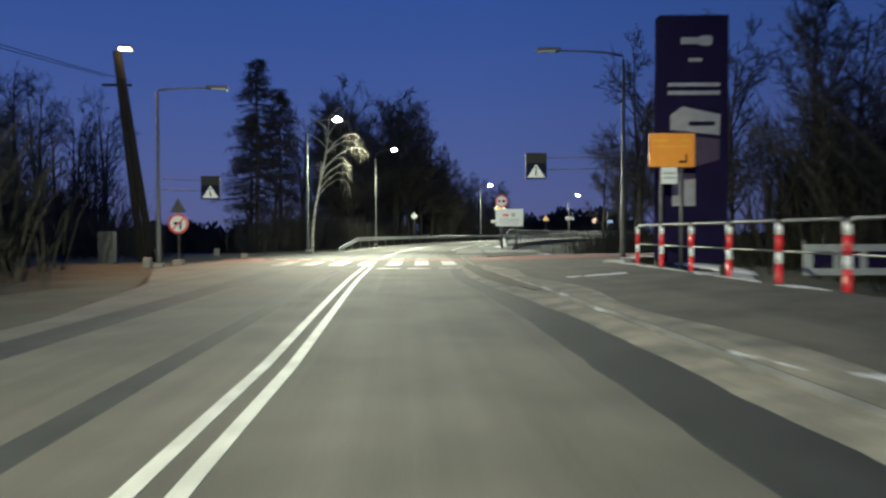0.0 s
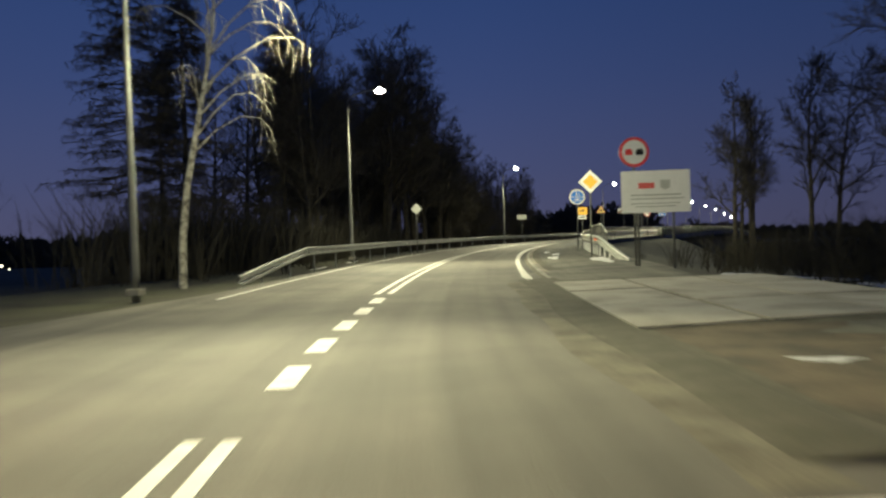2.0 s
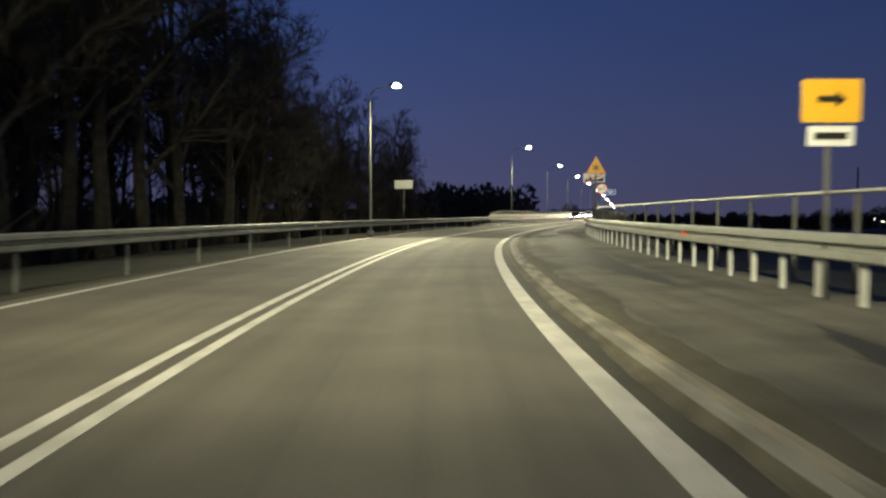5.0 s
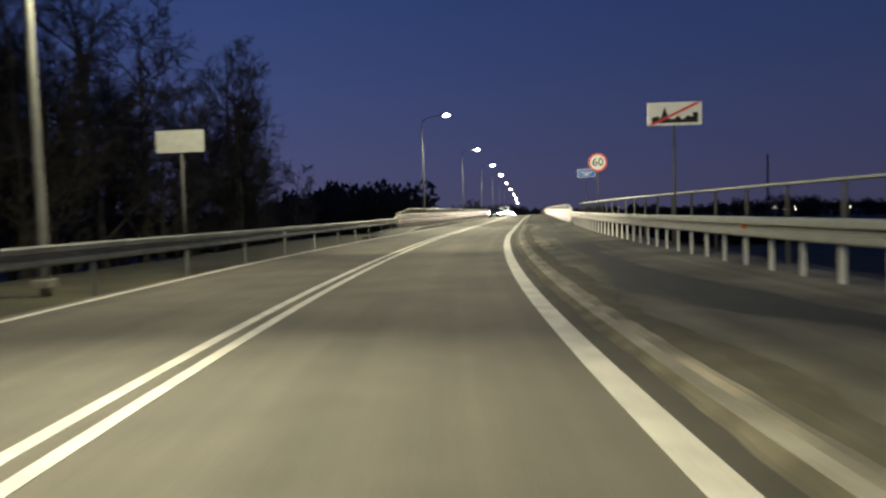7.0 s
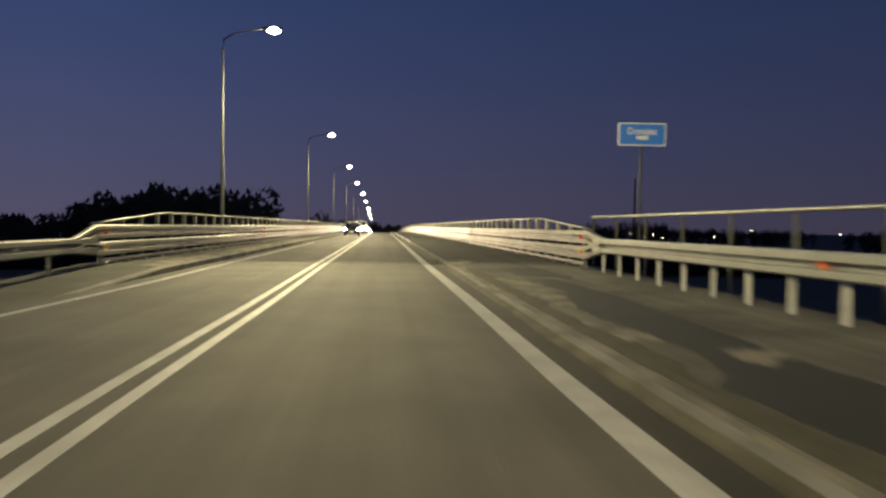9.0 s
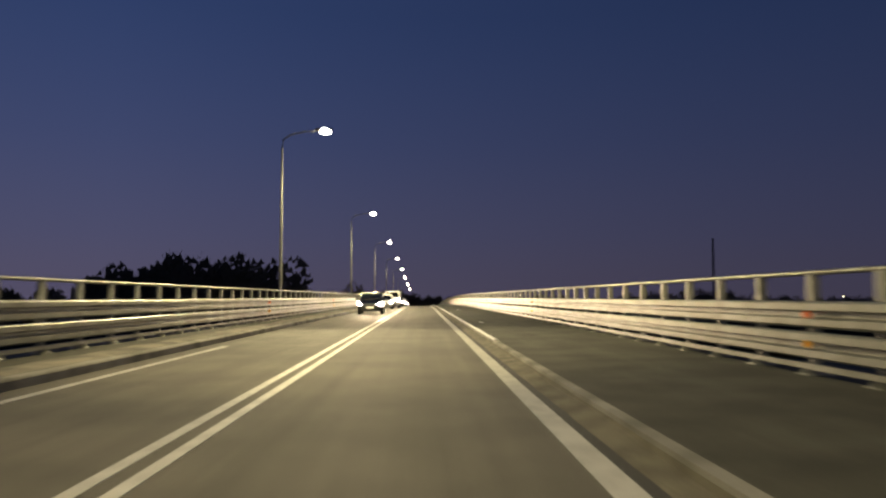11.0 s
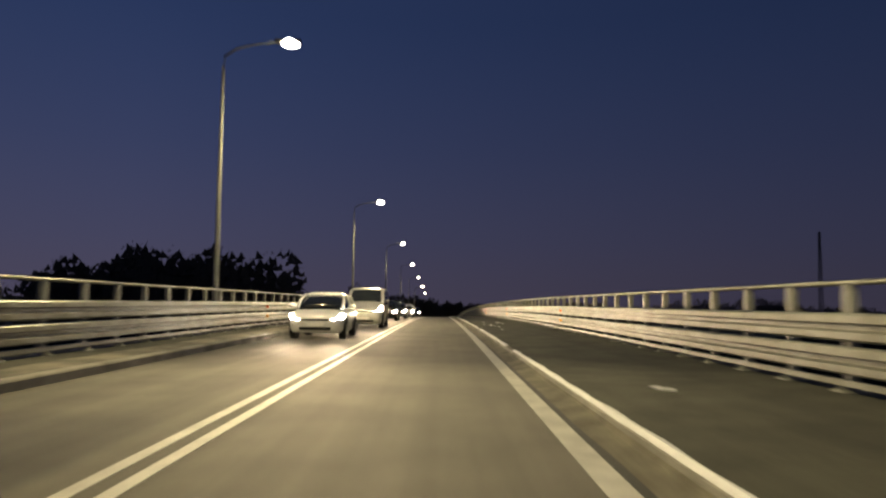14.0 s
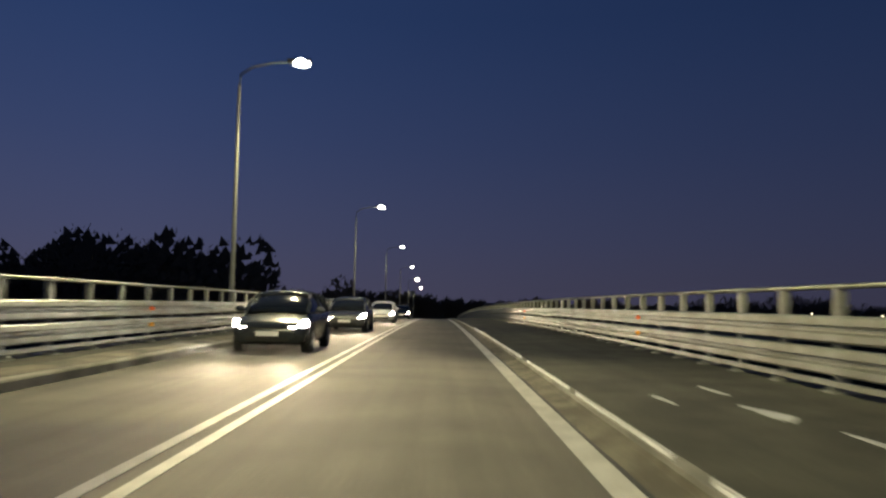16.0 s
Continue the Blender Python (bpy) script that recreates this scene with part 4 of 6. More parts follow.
face(p, "bar", rect(0.8, 0.035), "white", -0.031, 0)
figure(p, -0.03, 0.19, 0.34, "white", -0.031)
figure(p, 0.12, 0.14, 0.2, "white", -0.031)
for x in (-0.12, 0.12):
    bm = bmesh.new()
    ring(bm, 0.06, 0.085, -0.034, -0.030, 18)
    part("wheel_symbol", bm, M["white"], p, m=pose(x, 0, -0.19))
face(p, "frame_symbol", [(-0.12, -0.2), (-0.05, -0.09), (0.08, -0.09), (0.12, -0.19), (0.05, -0.13), (0.0, -0.19)], "white", -0.031, 0)
g = sign_base(pose(11.2, 87.51, -0.09, 0, 0, -14), "yellow detour plate above a small white plate", "road sign", 2.9)
b = face(g, "plate", rect(0.74, 0.54, 0, 2.72, 0.03), "yellow", 0.0, 0, depth=0.02)
face(b, "arrow", [(-0.18, 2.70), (0.05, 2.70), (0.05, 2.64), (0.18, 2.74), (0.05, 2.84), (0.05, 2.78), (-0.18, 2.78)], "black", -0.024, 0)
b = face(g, "plate", rect(0.58, 0.25, 0, 2.28, 0.02), "white", 0.0, 0, depth=0.02)
bars(b, [(0.0, 2.28, 0.42, 0.09)], "black", -0.024)
g = sign_base(pose(18.71, 110.26, 0.05, 0, 0, -20), "yellow triangular ice warning sign on a post", "road sign", 3.5)
b = face(g, "plate", [(-0.46, 2.95), (0.46, 2.95), (0.0, 3.75)], "signred", 0.0, 0, depth=0.02)
face(b, "field", [(-0.42, 2.972), (0.42, 2.972), (0.0, 3.705)], "yellow", -0.024, 0)
for a in (0, 60, 120):
    c, n_ = math.cos(radians(a + 90)), math.sin(radians(a + 90))
    face(b, "snow_symbol", [(0.17 * c - 0.018 * n_, 3.22 + 0.17 * n_ + 0.018 * c), (0.17 * c + 0.018 * n_, 3.22 + 0.17 * n_ - 0.018 * c),
                            (-0.17 * c + 0.018 * n_, 3.22 - 0.17 * n_ - 0.018 * c), (-0.17 * c - 0.018 * n_, 3.22 - 0.17 * n_ + 0.018 * c)], "black", -0.029, 0)

# end of town
g = sign_base(pose(25.5, 124.96, 0.19, 0, 0, -23), "white end of town sign with a crossed-out skyline", "road sign", 3.2)
b = face(g, "plate", rect(1.42, 0.60, 0, 3.40, 0.03), "white", 0.0, 0, depth=0.02)
k_ = 1.3
sky = [(-0.46, 3.22), (0.46, 3.22), (0.46, 3.42), (0.36, 3.42), (0.36, 3.33), (0.26, 3.36), (0.16, 3.28), (0.06, 3.36), (-0.02, 3.29), (-0.12, 3.31), (-0.2, 3.54), (-0.28, 3.31), (-0.34, 3.36), (-0.46, 3.33)]
face(b, "skyline", [(x * k_, 3.40 + (z - 3.4) * k_) for x, z in sky], "black", -0.024, 0)
face(b, "slash", [(-0.69, 3.12), (-0.54, 3.12), (0.69, 3.68), (0.54, 3.68)], "signred", -0.03, 0)
# speed limit
g = sign_base(pose(33.82, 141.1, 0.15, 0, 0, -28), "round red-rimmed sixty limit sign on a post", "road sign", 3.5)
p = round_sign(g, 3.33, 0.47)
for x, digit in ((-0.145, "6"), (0.15, "0")):
    letters(digit, 0.56, "black", p, x, -0.034, 0.0, bold=0.002)
# river name
g = sign_base(pose(39.58, 151.15, 0.18, 0, 0, -30), "blue sign with the river's name on a post", "road sign", 3.2)
b = face(g, "plate", rect(1.16, 0.55, 0, 3.30, 0.04), "white", 0.0, 0, depth=0.02)
face(b, "field", rect(1.10, 0.49, 0, 3.30, 0.03), "blue", -0.024, 0)
letters("Dunajec", 0.22, "white", b, 0, -0.03, 3.37, bold=0.003)
bars(b, [(0.0, 3.22, 0.28, 0.09)], "white", -0.03)
# backs of signs for the other direction
g = sign_base(pose(-0.69, 91.28, 0.05, 0, 0, -14), "bare grey back of a diamond sign on a post", "road sign", 3.4)
face(g, "plate", [(0, 2.75), (0.44, 3.19), (0, 3.63), (-0.44, 3.19)], "grey", 0.0, 0, depth=0.02)
g = sign_base(pose(13.46, 129.12, 0.17, 0, 0, -28), "bare grey back of a wide town sign on a post", "road sign", 3.3)
face(g, "plate", rect(1.28, 0.56, 0, 3.02, 0.03), "grey", 0.0, 0, depth=0.02)

# ---- striped fence at the corner ----
fence = tagged(new("pedestrian_fence"), "white and red striped steel pedestrian fence", "fence")
spots = [Vector((4.75 + 0.012 * (y - 13), y, 0.37)) for y in (23.7, 21.68, 19.66, 17.64, 15.62, 13.6, 11.58, 9.56, 7.54)]
for k, p in enumerate(spots):
    post = new("post")
    post.parent = fence
    post.matrix_basis = pose(*p)
    for z0, z1, mat in ((-0.2, 0.30, "signred"), (0.30, 0.50, "white"), (0.50, 0.80, "signred"), (0.80, 1.0, "white")):
        bm = bmesh.new()
        tube(bm, [(0, 0, z0), (0, 0, z1)], 0.055, 10)
        part("band", bm, M[mat], post, smooth=True)
for a, b in zip(spots[:-1], spots[1:]):
    bm = bmesh.new()
    d = (b - a)
    tube(bm, [a + Vector((0, 0, 0.9)), a + d * 0.015 + Vector((0, 0, 0.97)), a + d * 0.07 + Vector((0, 0, 1.04)), b - d * 0.07 + Vector((0, 0, 1.04)), b - d * 0.015 + Vector((0, 0, 0.97)), b + Vector((0, 0, 0.9))], 0.033, 8)
    part("top_rail", bm, M["pole"], fence, smooth=True)
    bm = bmesh.new()
    tube(bm, [a + Vector((0, 0, 0.52)), b + Vector((0, 0, 0.52))], 0.02, 8)
    part("middle_rail", bm, M["pole"], fence, smooth=True)

# banner tied low behind the fence
banner = thing("fence_banner", pose(7.3, 17.6, 0.2), "pale framed banner on low posts behind the fence", "banner")
for x in (-0.95, 0.95):
    bm = bmesh.new()
    tube(bm, [(x, 0.04, -0.4), (x, 0.04, 0.85)], 0.03, 6)
    part("post", bm, M["dark"], banner)
b = face(banner, "sheet", rect(2.0, 0.62, 0, 0.46), "grey", 0.0, 0, depth=0.015)
bars(b, [(-0.6, 0.46, 0.42, 0.34), (-0.05, 0.46, 0.42, 0.34), (0.55, 0.46, 0.5, 0.34)], "navy", -0.018)


# ---- old wooden line pole with a lamp ----
g = thing("utility_pole", pose(-14.9, 40.2, -0.3), "dark double-legged utility pole with a lit warm lamp", "utility pole")
for x in (0.0, 0.5):
    bm = bmesh.new()
    tube(bm, [(x + 0.35, 0, -0.3), (-0.72 if x else -0.85, 0, 10.4)], [0.2, 0.14], 10)
    part("leg", bm, M["wood"], g, smooth=True)
bm = bmesh.new()
tube(bm, [(-0.8, 0, 10.2), (-0.3, -0.2, 10.55)], 0.03, 6)
arm = part("arm", bm, M["dark"], g)
bm = bmesh.new()
box(bm, -0.6, -0.05, -0.4, -0.1, 10.5, 10.6, 0.02)
part("lamp_head", bm, M["dark"], g)
bm = bmesh.new()
box(bm, -0.58, -0.07, -0.42, -0.12, 10.40, 10.5, 0.02)
part("lens", bm, M["litwarm"], g, "glowing warm lens")
lamp_light("lamp_beam", pose(-0.3, -0.5, 10.3, -42, 0, 50), 5200, (1.0, 0.48, 0.14), 84, g)
bm = bmesh.new()
box(bm, -1.5, -0.1, -0.06, 0.06, 8.7, 8.82, 0.01)
part("crossarm", bm, M["wood"], g)
for x0, z0 in ((-1.3, 9.3), (-0.2, 9.1)):
    c = [Vector((-14.9 + x0, 40.2, z0 - 0.42)).lerp(Vector((-30 + x0, 0, 11.8)), u) - Vector((0, 0, 4 * 0.9 * u * (1 - u))) for u in np.linspace(0, 1, 14)]
    bm = bmesh.new()
    tube(bm, c, 0.018, 5)
    tagged(part("overhead_cable", bm, M["black"], None), "thin dark overhead cable hung from the pole", "cable")

# marker stones and a low cabinet by the side road
for x, y in ((-12.2, 34.0), (-9.4, 39.2), (-13.7, 51.0), (-17.8, 51.5)):
    bm = bmesh.new()
    box(bm, -0.16, 0.16, -0.12, 0.12, -0.2, 0.34, 0.04)
    tagged(part("marker_stone", bm, M["concrete"], None, m=pose(x, y, -0.1)), "small pale concrete marker stone on the verge", "marker stone", "marker stones")
bm = bmesh.new()
box(bm, -0.35, 0.35, -0.2, 0.2, -0.1, 1.6, 0.03)
cab = part("utility_cabinet", bm, M["signpost"], None, m=pose(-15.2, 37.5, -0.3))
tagged(cab, "grey utility cabinet beside the pole", "cabinet")


# ---- trees ----
def stem(store, pts, radii, sides):
    """Adds a tapered stem to lists of corners and faces; a radius of 0 at the end closes it to a tip."""
    verts, faces = store
    first = len(verts)
    for i, p in enumerate(pts):
        if i == len(pts) - 1 and radii[i] == 0:
            verts.append(tuple(p))
            break
        d = (pts[min(i + 1, len(pts) - 1)] - pts[max(i - 1, 0)]).normalized()
        a = d.cross(Vector((0.3, 0.1, 1)) if abs(d.z) < 0.9 else Vector((1, 0.2, 0))).normalized()
        b = a.cross(d)
        for k in range(sides):
            t = 2 * math.pi * k / sides
            verts.append(tuple(p + radii[i] * (math.cos(t) * a + math.sin(t) * b)))
    for i in range(len(pts) - 1):
        o, q = first + i * sides, first + (i + 1) * sides
        tip = i == len(pts) - 2 and radii[-1] == 0
        for k in range(sides):
            j = (k + 1) % sides
            faces.append((o + k, o + j, q) if tip else (o + k, o + j, q + j, q + k))


def wander(rnd, p, d, length, n, lift, wild):
    pts = [p]
    v = d
    for k in range(n):
        v = (v + Vector((rnd.uniform(-1, 1), rnd.uniform(-1, 1), rnd.uniform(-1, 1))) * wild + Vector((0, 0, lift))).normalized()
        pts.append(pts[-1] + v * (length / n))
    return pts


def along(pts, u):
    i = min(len(pts) - 2, int(u * (len(pts) - 1)))
    return pts[i].lerp(pts[i + 1], u * (len(pts) - 1) - i), (pts[i + 1] - pts[i]).normalized()


def fork(rnd, axis, angle):
    side = axis.cross(Vector((rnd.uniform(-1, 1), rnd.uniform(-1, 1), rnd.uniform(-1, 1)))).normalized()
    return (axis * math.cos(angle) + side * math.sin(angle)).normalized()


def bare_tree(m, seed, height, radius, bark, label, kids=(17, 8, 7, 4), spread=0.7, rise_angle=(0.55, 1.2), low=0.25, group="bare trees"):
    """A leafless tree: trunk, limbs, branches, twigs and twig tips."""
    rnd = random.Random(seed)
    g = thing("tree", m, label, "tree", group)
    trunk = ([], [])
    pts = wander(rnd, Vector((0, 0, -0.5)), Vector((rnd.uniform(-0.05, 0.05), rnd.uniform(-0.05, 0.05), 1)).normalized(), height, 7, 0.04, 0.06)
    stem(trunk, pts, [radius * (1.3 if k == 0 else 1 - 0.9 * k / 7) for k in range(8)], 8)
    child("trunk", mesh_of("trunk", *trunk, M[bark], True), g)
    crown = ([], [])
    for k in range(kids[0]):
        u = low + (0.98 - low) * (k + rnd.random()) / kids[0]
        p, axis = along(pts, u)
        a = rnd.uniform(0, 6.28)
        d = Vector((math.cos(a), math.sin(a), rnd.uniform(*rise_angle))).normalized()
        ln = height * rnd.uniform(0.24, 0.36) * (1.2 - 0.75 * u)
        r = radius * (1 - 0.8 * u) * 0.45 + 0.012
        limb = wander(rnd, p, d, ln, 4, 0.07, 0.14)
        stem(crown, limb, [r, r * 0.75, r * 0.5, r * 0.35, 0], 5)
        for i in range(kids[1]):
            p2, ax2 = along(limb, rnd.uniform(0.2, 0.98))
            br = wander(rnd, p2, fork(rnd, ax2, spread * rnd.uniform(0.6, 1.3)), ln * rnd.uniform(0.3, 0.55), 3, 0.06, 0.16)
            stem(crown, br, [r * 0.42, r * 0.3, r * 0.2, 0], 4)
            for j in range(kids[2]):
                p3, ax3 = along(br, rnd.uniform(0.15, 0.98))
                tw = wander(rnd, p3, fork(rnd, ax3, spread * rnd.uniform(0.6, 1.4)), ln * rnd.uniform(0.14, 0.28), 2, 0.04, 0.2)
                stem(crown, tw, [0.014, 0.011, 0], 3)
                for q in range(kids[3]):
                    p4, ax4 = along(tw, rnd.uniform(0.1, 0.95))
                    e4 = p4 + fork(rnd, ax4, spread * rnd.uniform(0.5, 1.4)) * ln * rnd.uniform(0.07, 0.16)
                    stem(crown, [p4, e4], [0.011, 0], 3)
    child("crown", mesh_of("crown", *crown, M[bark]), g)
    return g


def birch(m, seed, label):
    """A leaning birch: a few arched branches towards the road, with long hanging twigs."""
    rnd = random.Random(seed)
    g = thing("tree", m, label, "tree", "bare trees")
    pts = [Vector(p) for p in ((0, 0, -0.4), (0.05, 0, 1.5), (0.25, 0, 3.2), (0.6, 0.05, 5.0), (0.95, 0.1, 6.8), (1.2, 0.1, 8.4), (1.3, 0.1, 10.2))]
    trunk = ([], [])
    stem(trunk, pts, [0.14, 0.11, 0.10, 0.085, 0.065, 0.045, 0.02], 9)
    child("trunk", mesh_of("trunk", *trunk, M["birch"], True), g)
    crown = ([], [])
    for k in range(15):
        u = 0.42 + 0.55 * (k + rnd.random()) / 15
        p, axis = along(pts, u)
        a = rnd.gauss(0.0, 1.0) if k % 3 else rnd.uniform(0, 6.28)
        ln = rnd.uniform(2.0, 4.0) * (1.25 - 0.6 * u)
        out = Vector((math.cos(a), math.sin(a) * 0.8, 0))
        limb = [p, p + out * ln * 0.3 + Vector((0, 0, ln * 0.28)), p + out * ln * 0.62 + Vector((0, 0, ln * 0.46)), p + out * ln * 0.88 + Vector((0, 0, ln * 0.46)), p + out * ln * 1.04 + Vector((0, 0, ln * 0.34))]
        stem(crown, limb, [0.036, 0.028, 0.022, 0.016, 0], 5)
        for i in range(5):
            p2, ax2 = along(limb, rnd.uniform(0.35, 1.0))
            d2 = (ax2 + Vector((rnd.uniform(-1, 1), rnd.uniform(-1, 1), rnd.uniform(-0.3, 0.4))) * 0.8).normalized()
            tw = wander(rnd, p2, d2, rnd.uniform(0.5, 1.1), 4, -0.3, 0.14)
            stem(crown, tw, [0.012, 0.01, 0.008, 0.006, 0], 3)
            for j in range(2):
                p3, _ = along(tw, rnd.uniform(0.3, 1.0))
                stem(crown, wander(rnd, p3, Vector((rnd.uniform(-0.4, 0.4), rnd.uniform(-0.4, 0.4), -1)), rnd.uniform(0.3, 0.9), 2, -0.2, 0.1), [0.007, 0.006, 0], 3)
    child("crown", mesh_of("crown", *crown, M["birch"]), g)
    return g


def conifer(m, seed, height, label):
    rnd = random.Random(seed)
    g = thing("tree", m, label, "tree", "conifers")
    bm = bmesh.new()
    tube(bm, [(0, 0, -0.4), (0.05, 0, height * 0.5), (0, 0.05, height)], [0.24, 0.15, 0.02], 8)
    part("trunk", bm, M["bark"], g, smooth=True)
    bm = bmesh.new()
    for k in range(230):
        u = 0.24 + 0.75 * rnd.random() ** 0.9
        a = rnd.uniform(0, 6.28)
        ln = min(1.02 - u, 0.62) * height * 0.33 * rnd.uniform(0.4, 1.15) + 0.35
        d = Vector((math.cos(a), math.sin(a), 0))
        p0 = Vector((0, 0, u * height))
        pts = [p0, p0 + d * ln * 0.5 + Vector((0, 0, -0.10 * ln)), p0 + d * ln + Vector((0, 0, -0.12 * ln))]
        tube(bm, pts, [0.035, 0.02, 0.008], 4, cap=False)
        for j in range(9):
            w = rnd.uniform(0.25, 1.0)
            b0 = p0.lerp(pts[2], w)
            dd = (d + Vector((rnd.uniform(-1, 1), rnd.uniform(-1, 1), rnd.uniform(-0.9, 0.2)))).normalized()
            b1 = b0 + dd * rnd.uniform(0.3, 0.85)
            tube(bm, [b0, b1], [0.022, 0.006], 3, cap=False)
            for i in range(4):
                c0 = b0.lerp(b1, rnd.random())
                tube(bm, [c0, c0 + Vector((rnd.uniform(-1, 1), rnd.uniform(-1, 1), rnd.uniform(-1.4, 0.3))) * 0.3], [0.016, 0.006], 3, cap=False)
    part("crown", bm, M["bark"], g)
    return g


WOOD = "tall bare winter tree in the dark roadside wood"
protos = [bare_tree(pose(-7.6, 93, -1.2), 11, 14.5, 0.24, "bark", WOOD), bare_tree(pose(-6.5, 99, -1.4), 12, 13.0, 0.2, "bark", WOOD, spread=0.8),
          bare_tree(pose(-9.5, 108, -1.8), 13, 16.0, 0.26, "bark", WOOD, kids=(19, 8, 7, 4)), bare_tree(pose(-4.5, 114, -2), 14, 12.0, 0.18, "bark", WOOD, low=0.15)]
deep = [bare_tree(pose(-22, 118, -2.2), 15, 14.0, 0.22, "bark", WOOD, kids=(15, 7, 6, 1)), bare_tree(pose(-27, 124, -2.4), 16, 15.0, 0.24, "bark", WOOD, kids=(16, 7, 6, 1), spread=0.8)]
rnd = random.Random(21)
HIGH = [(66, 0.95), (78, 1.1), (92, 1.42), (116, 1.42), (126, 1.12), (150, 1.0), (166, 0.74)]
planted = 0
for k in range(230):
    s = 74 + 92 * ((k * 0.618) % 1.0) ** 0.85
    e = -10.8 - (0.2 if s < 118 else 1.2) - rnd.uniform(0, 22) * (0.35 + 0.65 * rnd.random())
    p = at(s, e)
    size = rnd.uniform(0.74, 1.02) * ease(s, HIGH)
    turn = rnd.uniform(0, 360)
    # open field beside the larches
    thin = p.x < -1.3 - 0.17 * (p.y - 42.5)
    if p.x < -3.5 - 0.34 * (p.y - 26.9) or planted > 110 or (thin and (p.y < 92 or k % 4)):
        continue
    planted += 1
    copy_thing(protos[k % 4] if e > -16.5 else deep[k % 2], pose(p.x, p.y, -0.5 - 0.03 * max(0, s - 65), rnd.uniform(-3, 3), rnd.uniform(-3, 3), turn)).scale = [size] * 3
for k, (s, e, size) in enumerate([(99, -10.6, 1.3), (106, -10.8, 1.28), (112, -11.0, 1.26), (117.5, -11.6, 1.2), (122, -12.4, 1.05)]):
    p = at(s, e)
    copy_thing(protos[2 if k % 2 else 0], pose(p.x, p.y, -0.5 - 0.03 * (s - 65), 0, 0, 77 * k)).scale = [size] * 3
conifer(pose(-15.6, 73.5, -0.5), 5, 18.2, "tall dark larch standing before the wood")
conifer(pose(-14.4, 79.0, -0.6), 6, 16.6, "dark larch with drooping twigs beside the wood")
conifer(pose(-10.1, 87.7, -0.8), 7, 17.0, "tall thin larch with a bare lower trunk")
conifer(pose(-10.4, 93.0, -1.0), 8, 16.0, "thin dark larch at the edge of the wood")
conifer(pose(-20.0, 92.0, -1.0), 9, 16.5, "dark larch with drooping twigs beside the wood")
birch(pose(-8.55, 58.0, -0.2), 31, "pale leaning birch with hanging twigs beside the street lamp")
RIGHT = "bare winter tree on the dark verge"
rt = [bare_tree(pose(15.5, 41, -0.4), 41, 10.5, 0.16, "bark", RIGHT, kids=(16, 7, 6, 5), spread=0.55, rise_angle=(1.0, 2.2)), bare_tree(pose(18, 35, -0.4), 42, 11.5, 0.18, "bark", RIGHT, kids=(16, 8, 6, 4))]
for x, y, k in ((11.5, 34, 1), (13.6, 30, 0), (16.5, 26, 1), (20, 23, 1), (22, 32, 0), (13.2, 49, 1), (17.5, 48, 0), (21, 57, 1), (25, 65, 0), (19, 69, 1), (27, 49, 1), (25, 41, 0), (31, 60, 1), (12.5, 20, 1), (17, 15, 0), (24, 13, 1), (29, 25, 1), (11.8, 26, 0), (14.6, 55, 1), (17.0, 58, 0), (19, 62, 1), (20.6, 65, 1), (18.6, 60, 0), (19, 80, 1), (22, 84, 0), (24.5, 91, 1), (28, 96, 0), (20.5, 74, 0)):
    copy_thing(rt[k], pose(x, y, -0.4, 0, 0, (x * 37 + y * 11) % 360)).scale = [0.8 + ((x * 7 + y * 3) % 10) * 0.035] * 3
for k, (x, y) in enumerate([(-36, 84), (-39, 80), (-41, 88), (-44, 84), (-47, 91), (-50, 86), (-42, 96), (-37, 92), (-53, 94), (-46, 78), (-38, 87), (-40, 84), (-43, 80), (-48, 84), (-45, 88), (-51, 90), (-39, 95), (-55, 88), (-35.5, 88), (-49, 96)]):
    copy_thing(deep[k % 2], pose(x, y, -0.6, 0, 0, 61 * k)).scale = [0.95 + 0.07 * (k % 4) + (0.012 * -(x + 36))] * 3
for x, y, k in ((-17.5, 24, 0), (-20, 29, 1), (-16.5, 17, 1), (-22, 20, 0), (-18.5, 11, 1), (-26, 28, 1), (-25, 37, 0), (-31, 46, 1), (-41, 68, 0), (-37, 82, 1), (-48, 92, 0), (-57, 78, 1), (-34, 60, 1)):
    copy_thing(rt[k], pose(x, y, -0.3, 0, 0, (x * 53 + y * 17) % 360)).scale = [0.5 + ((x * 7 + y * 3) % 10) * 0.025] * 3


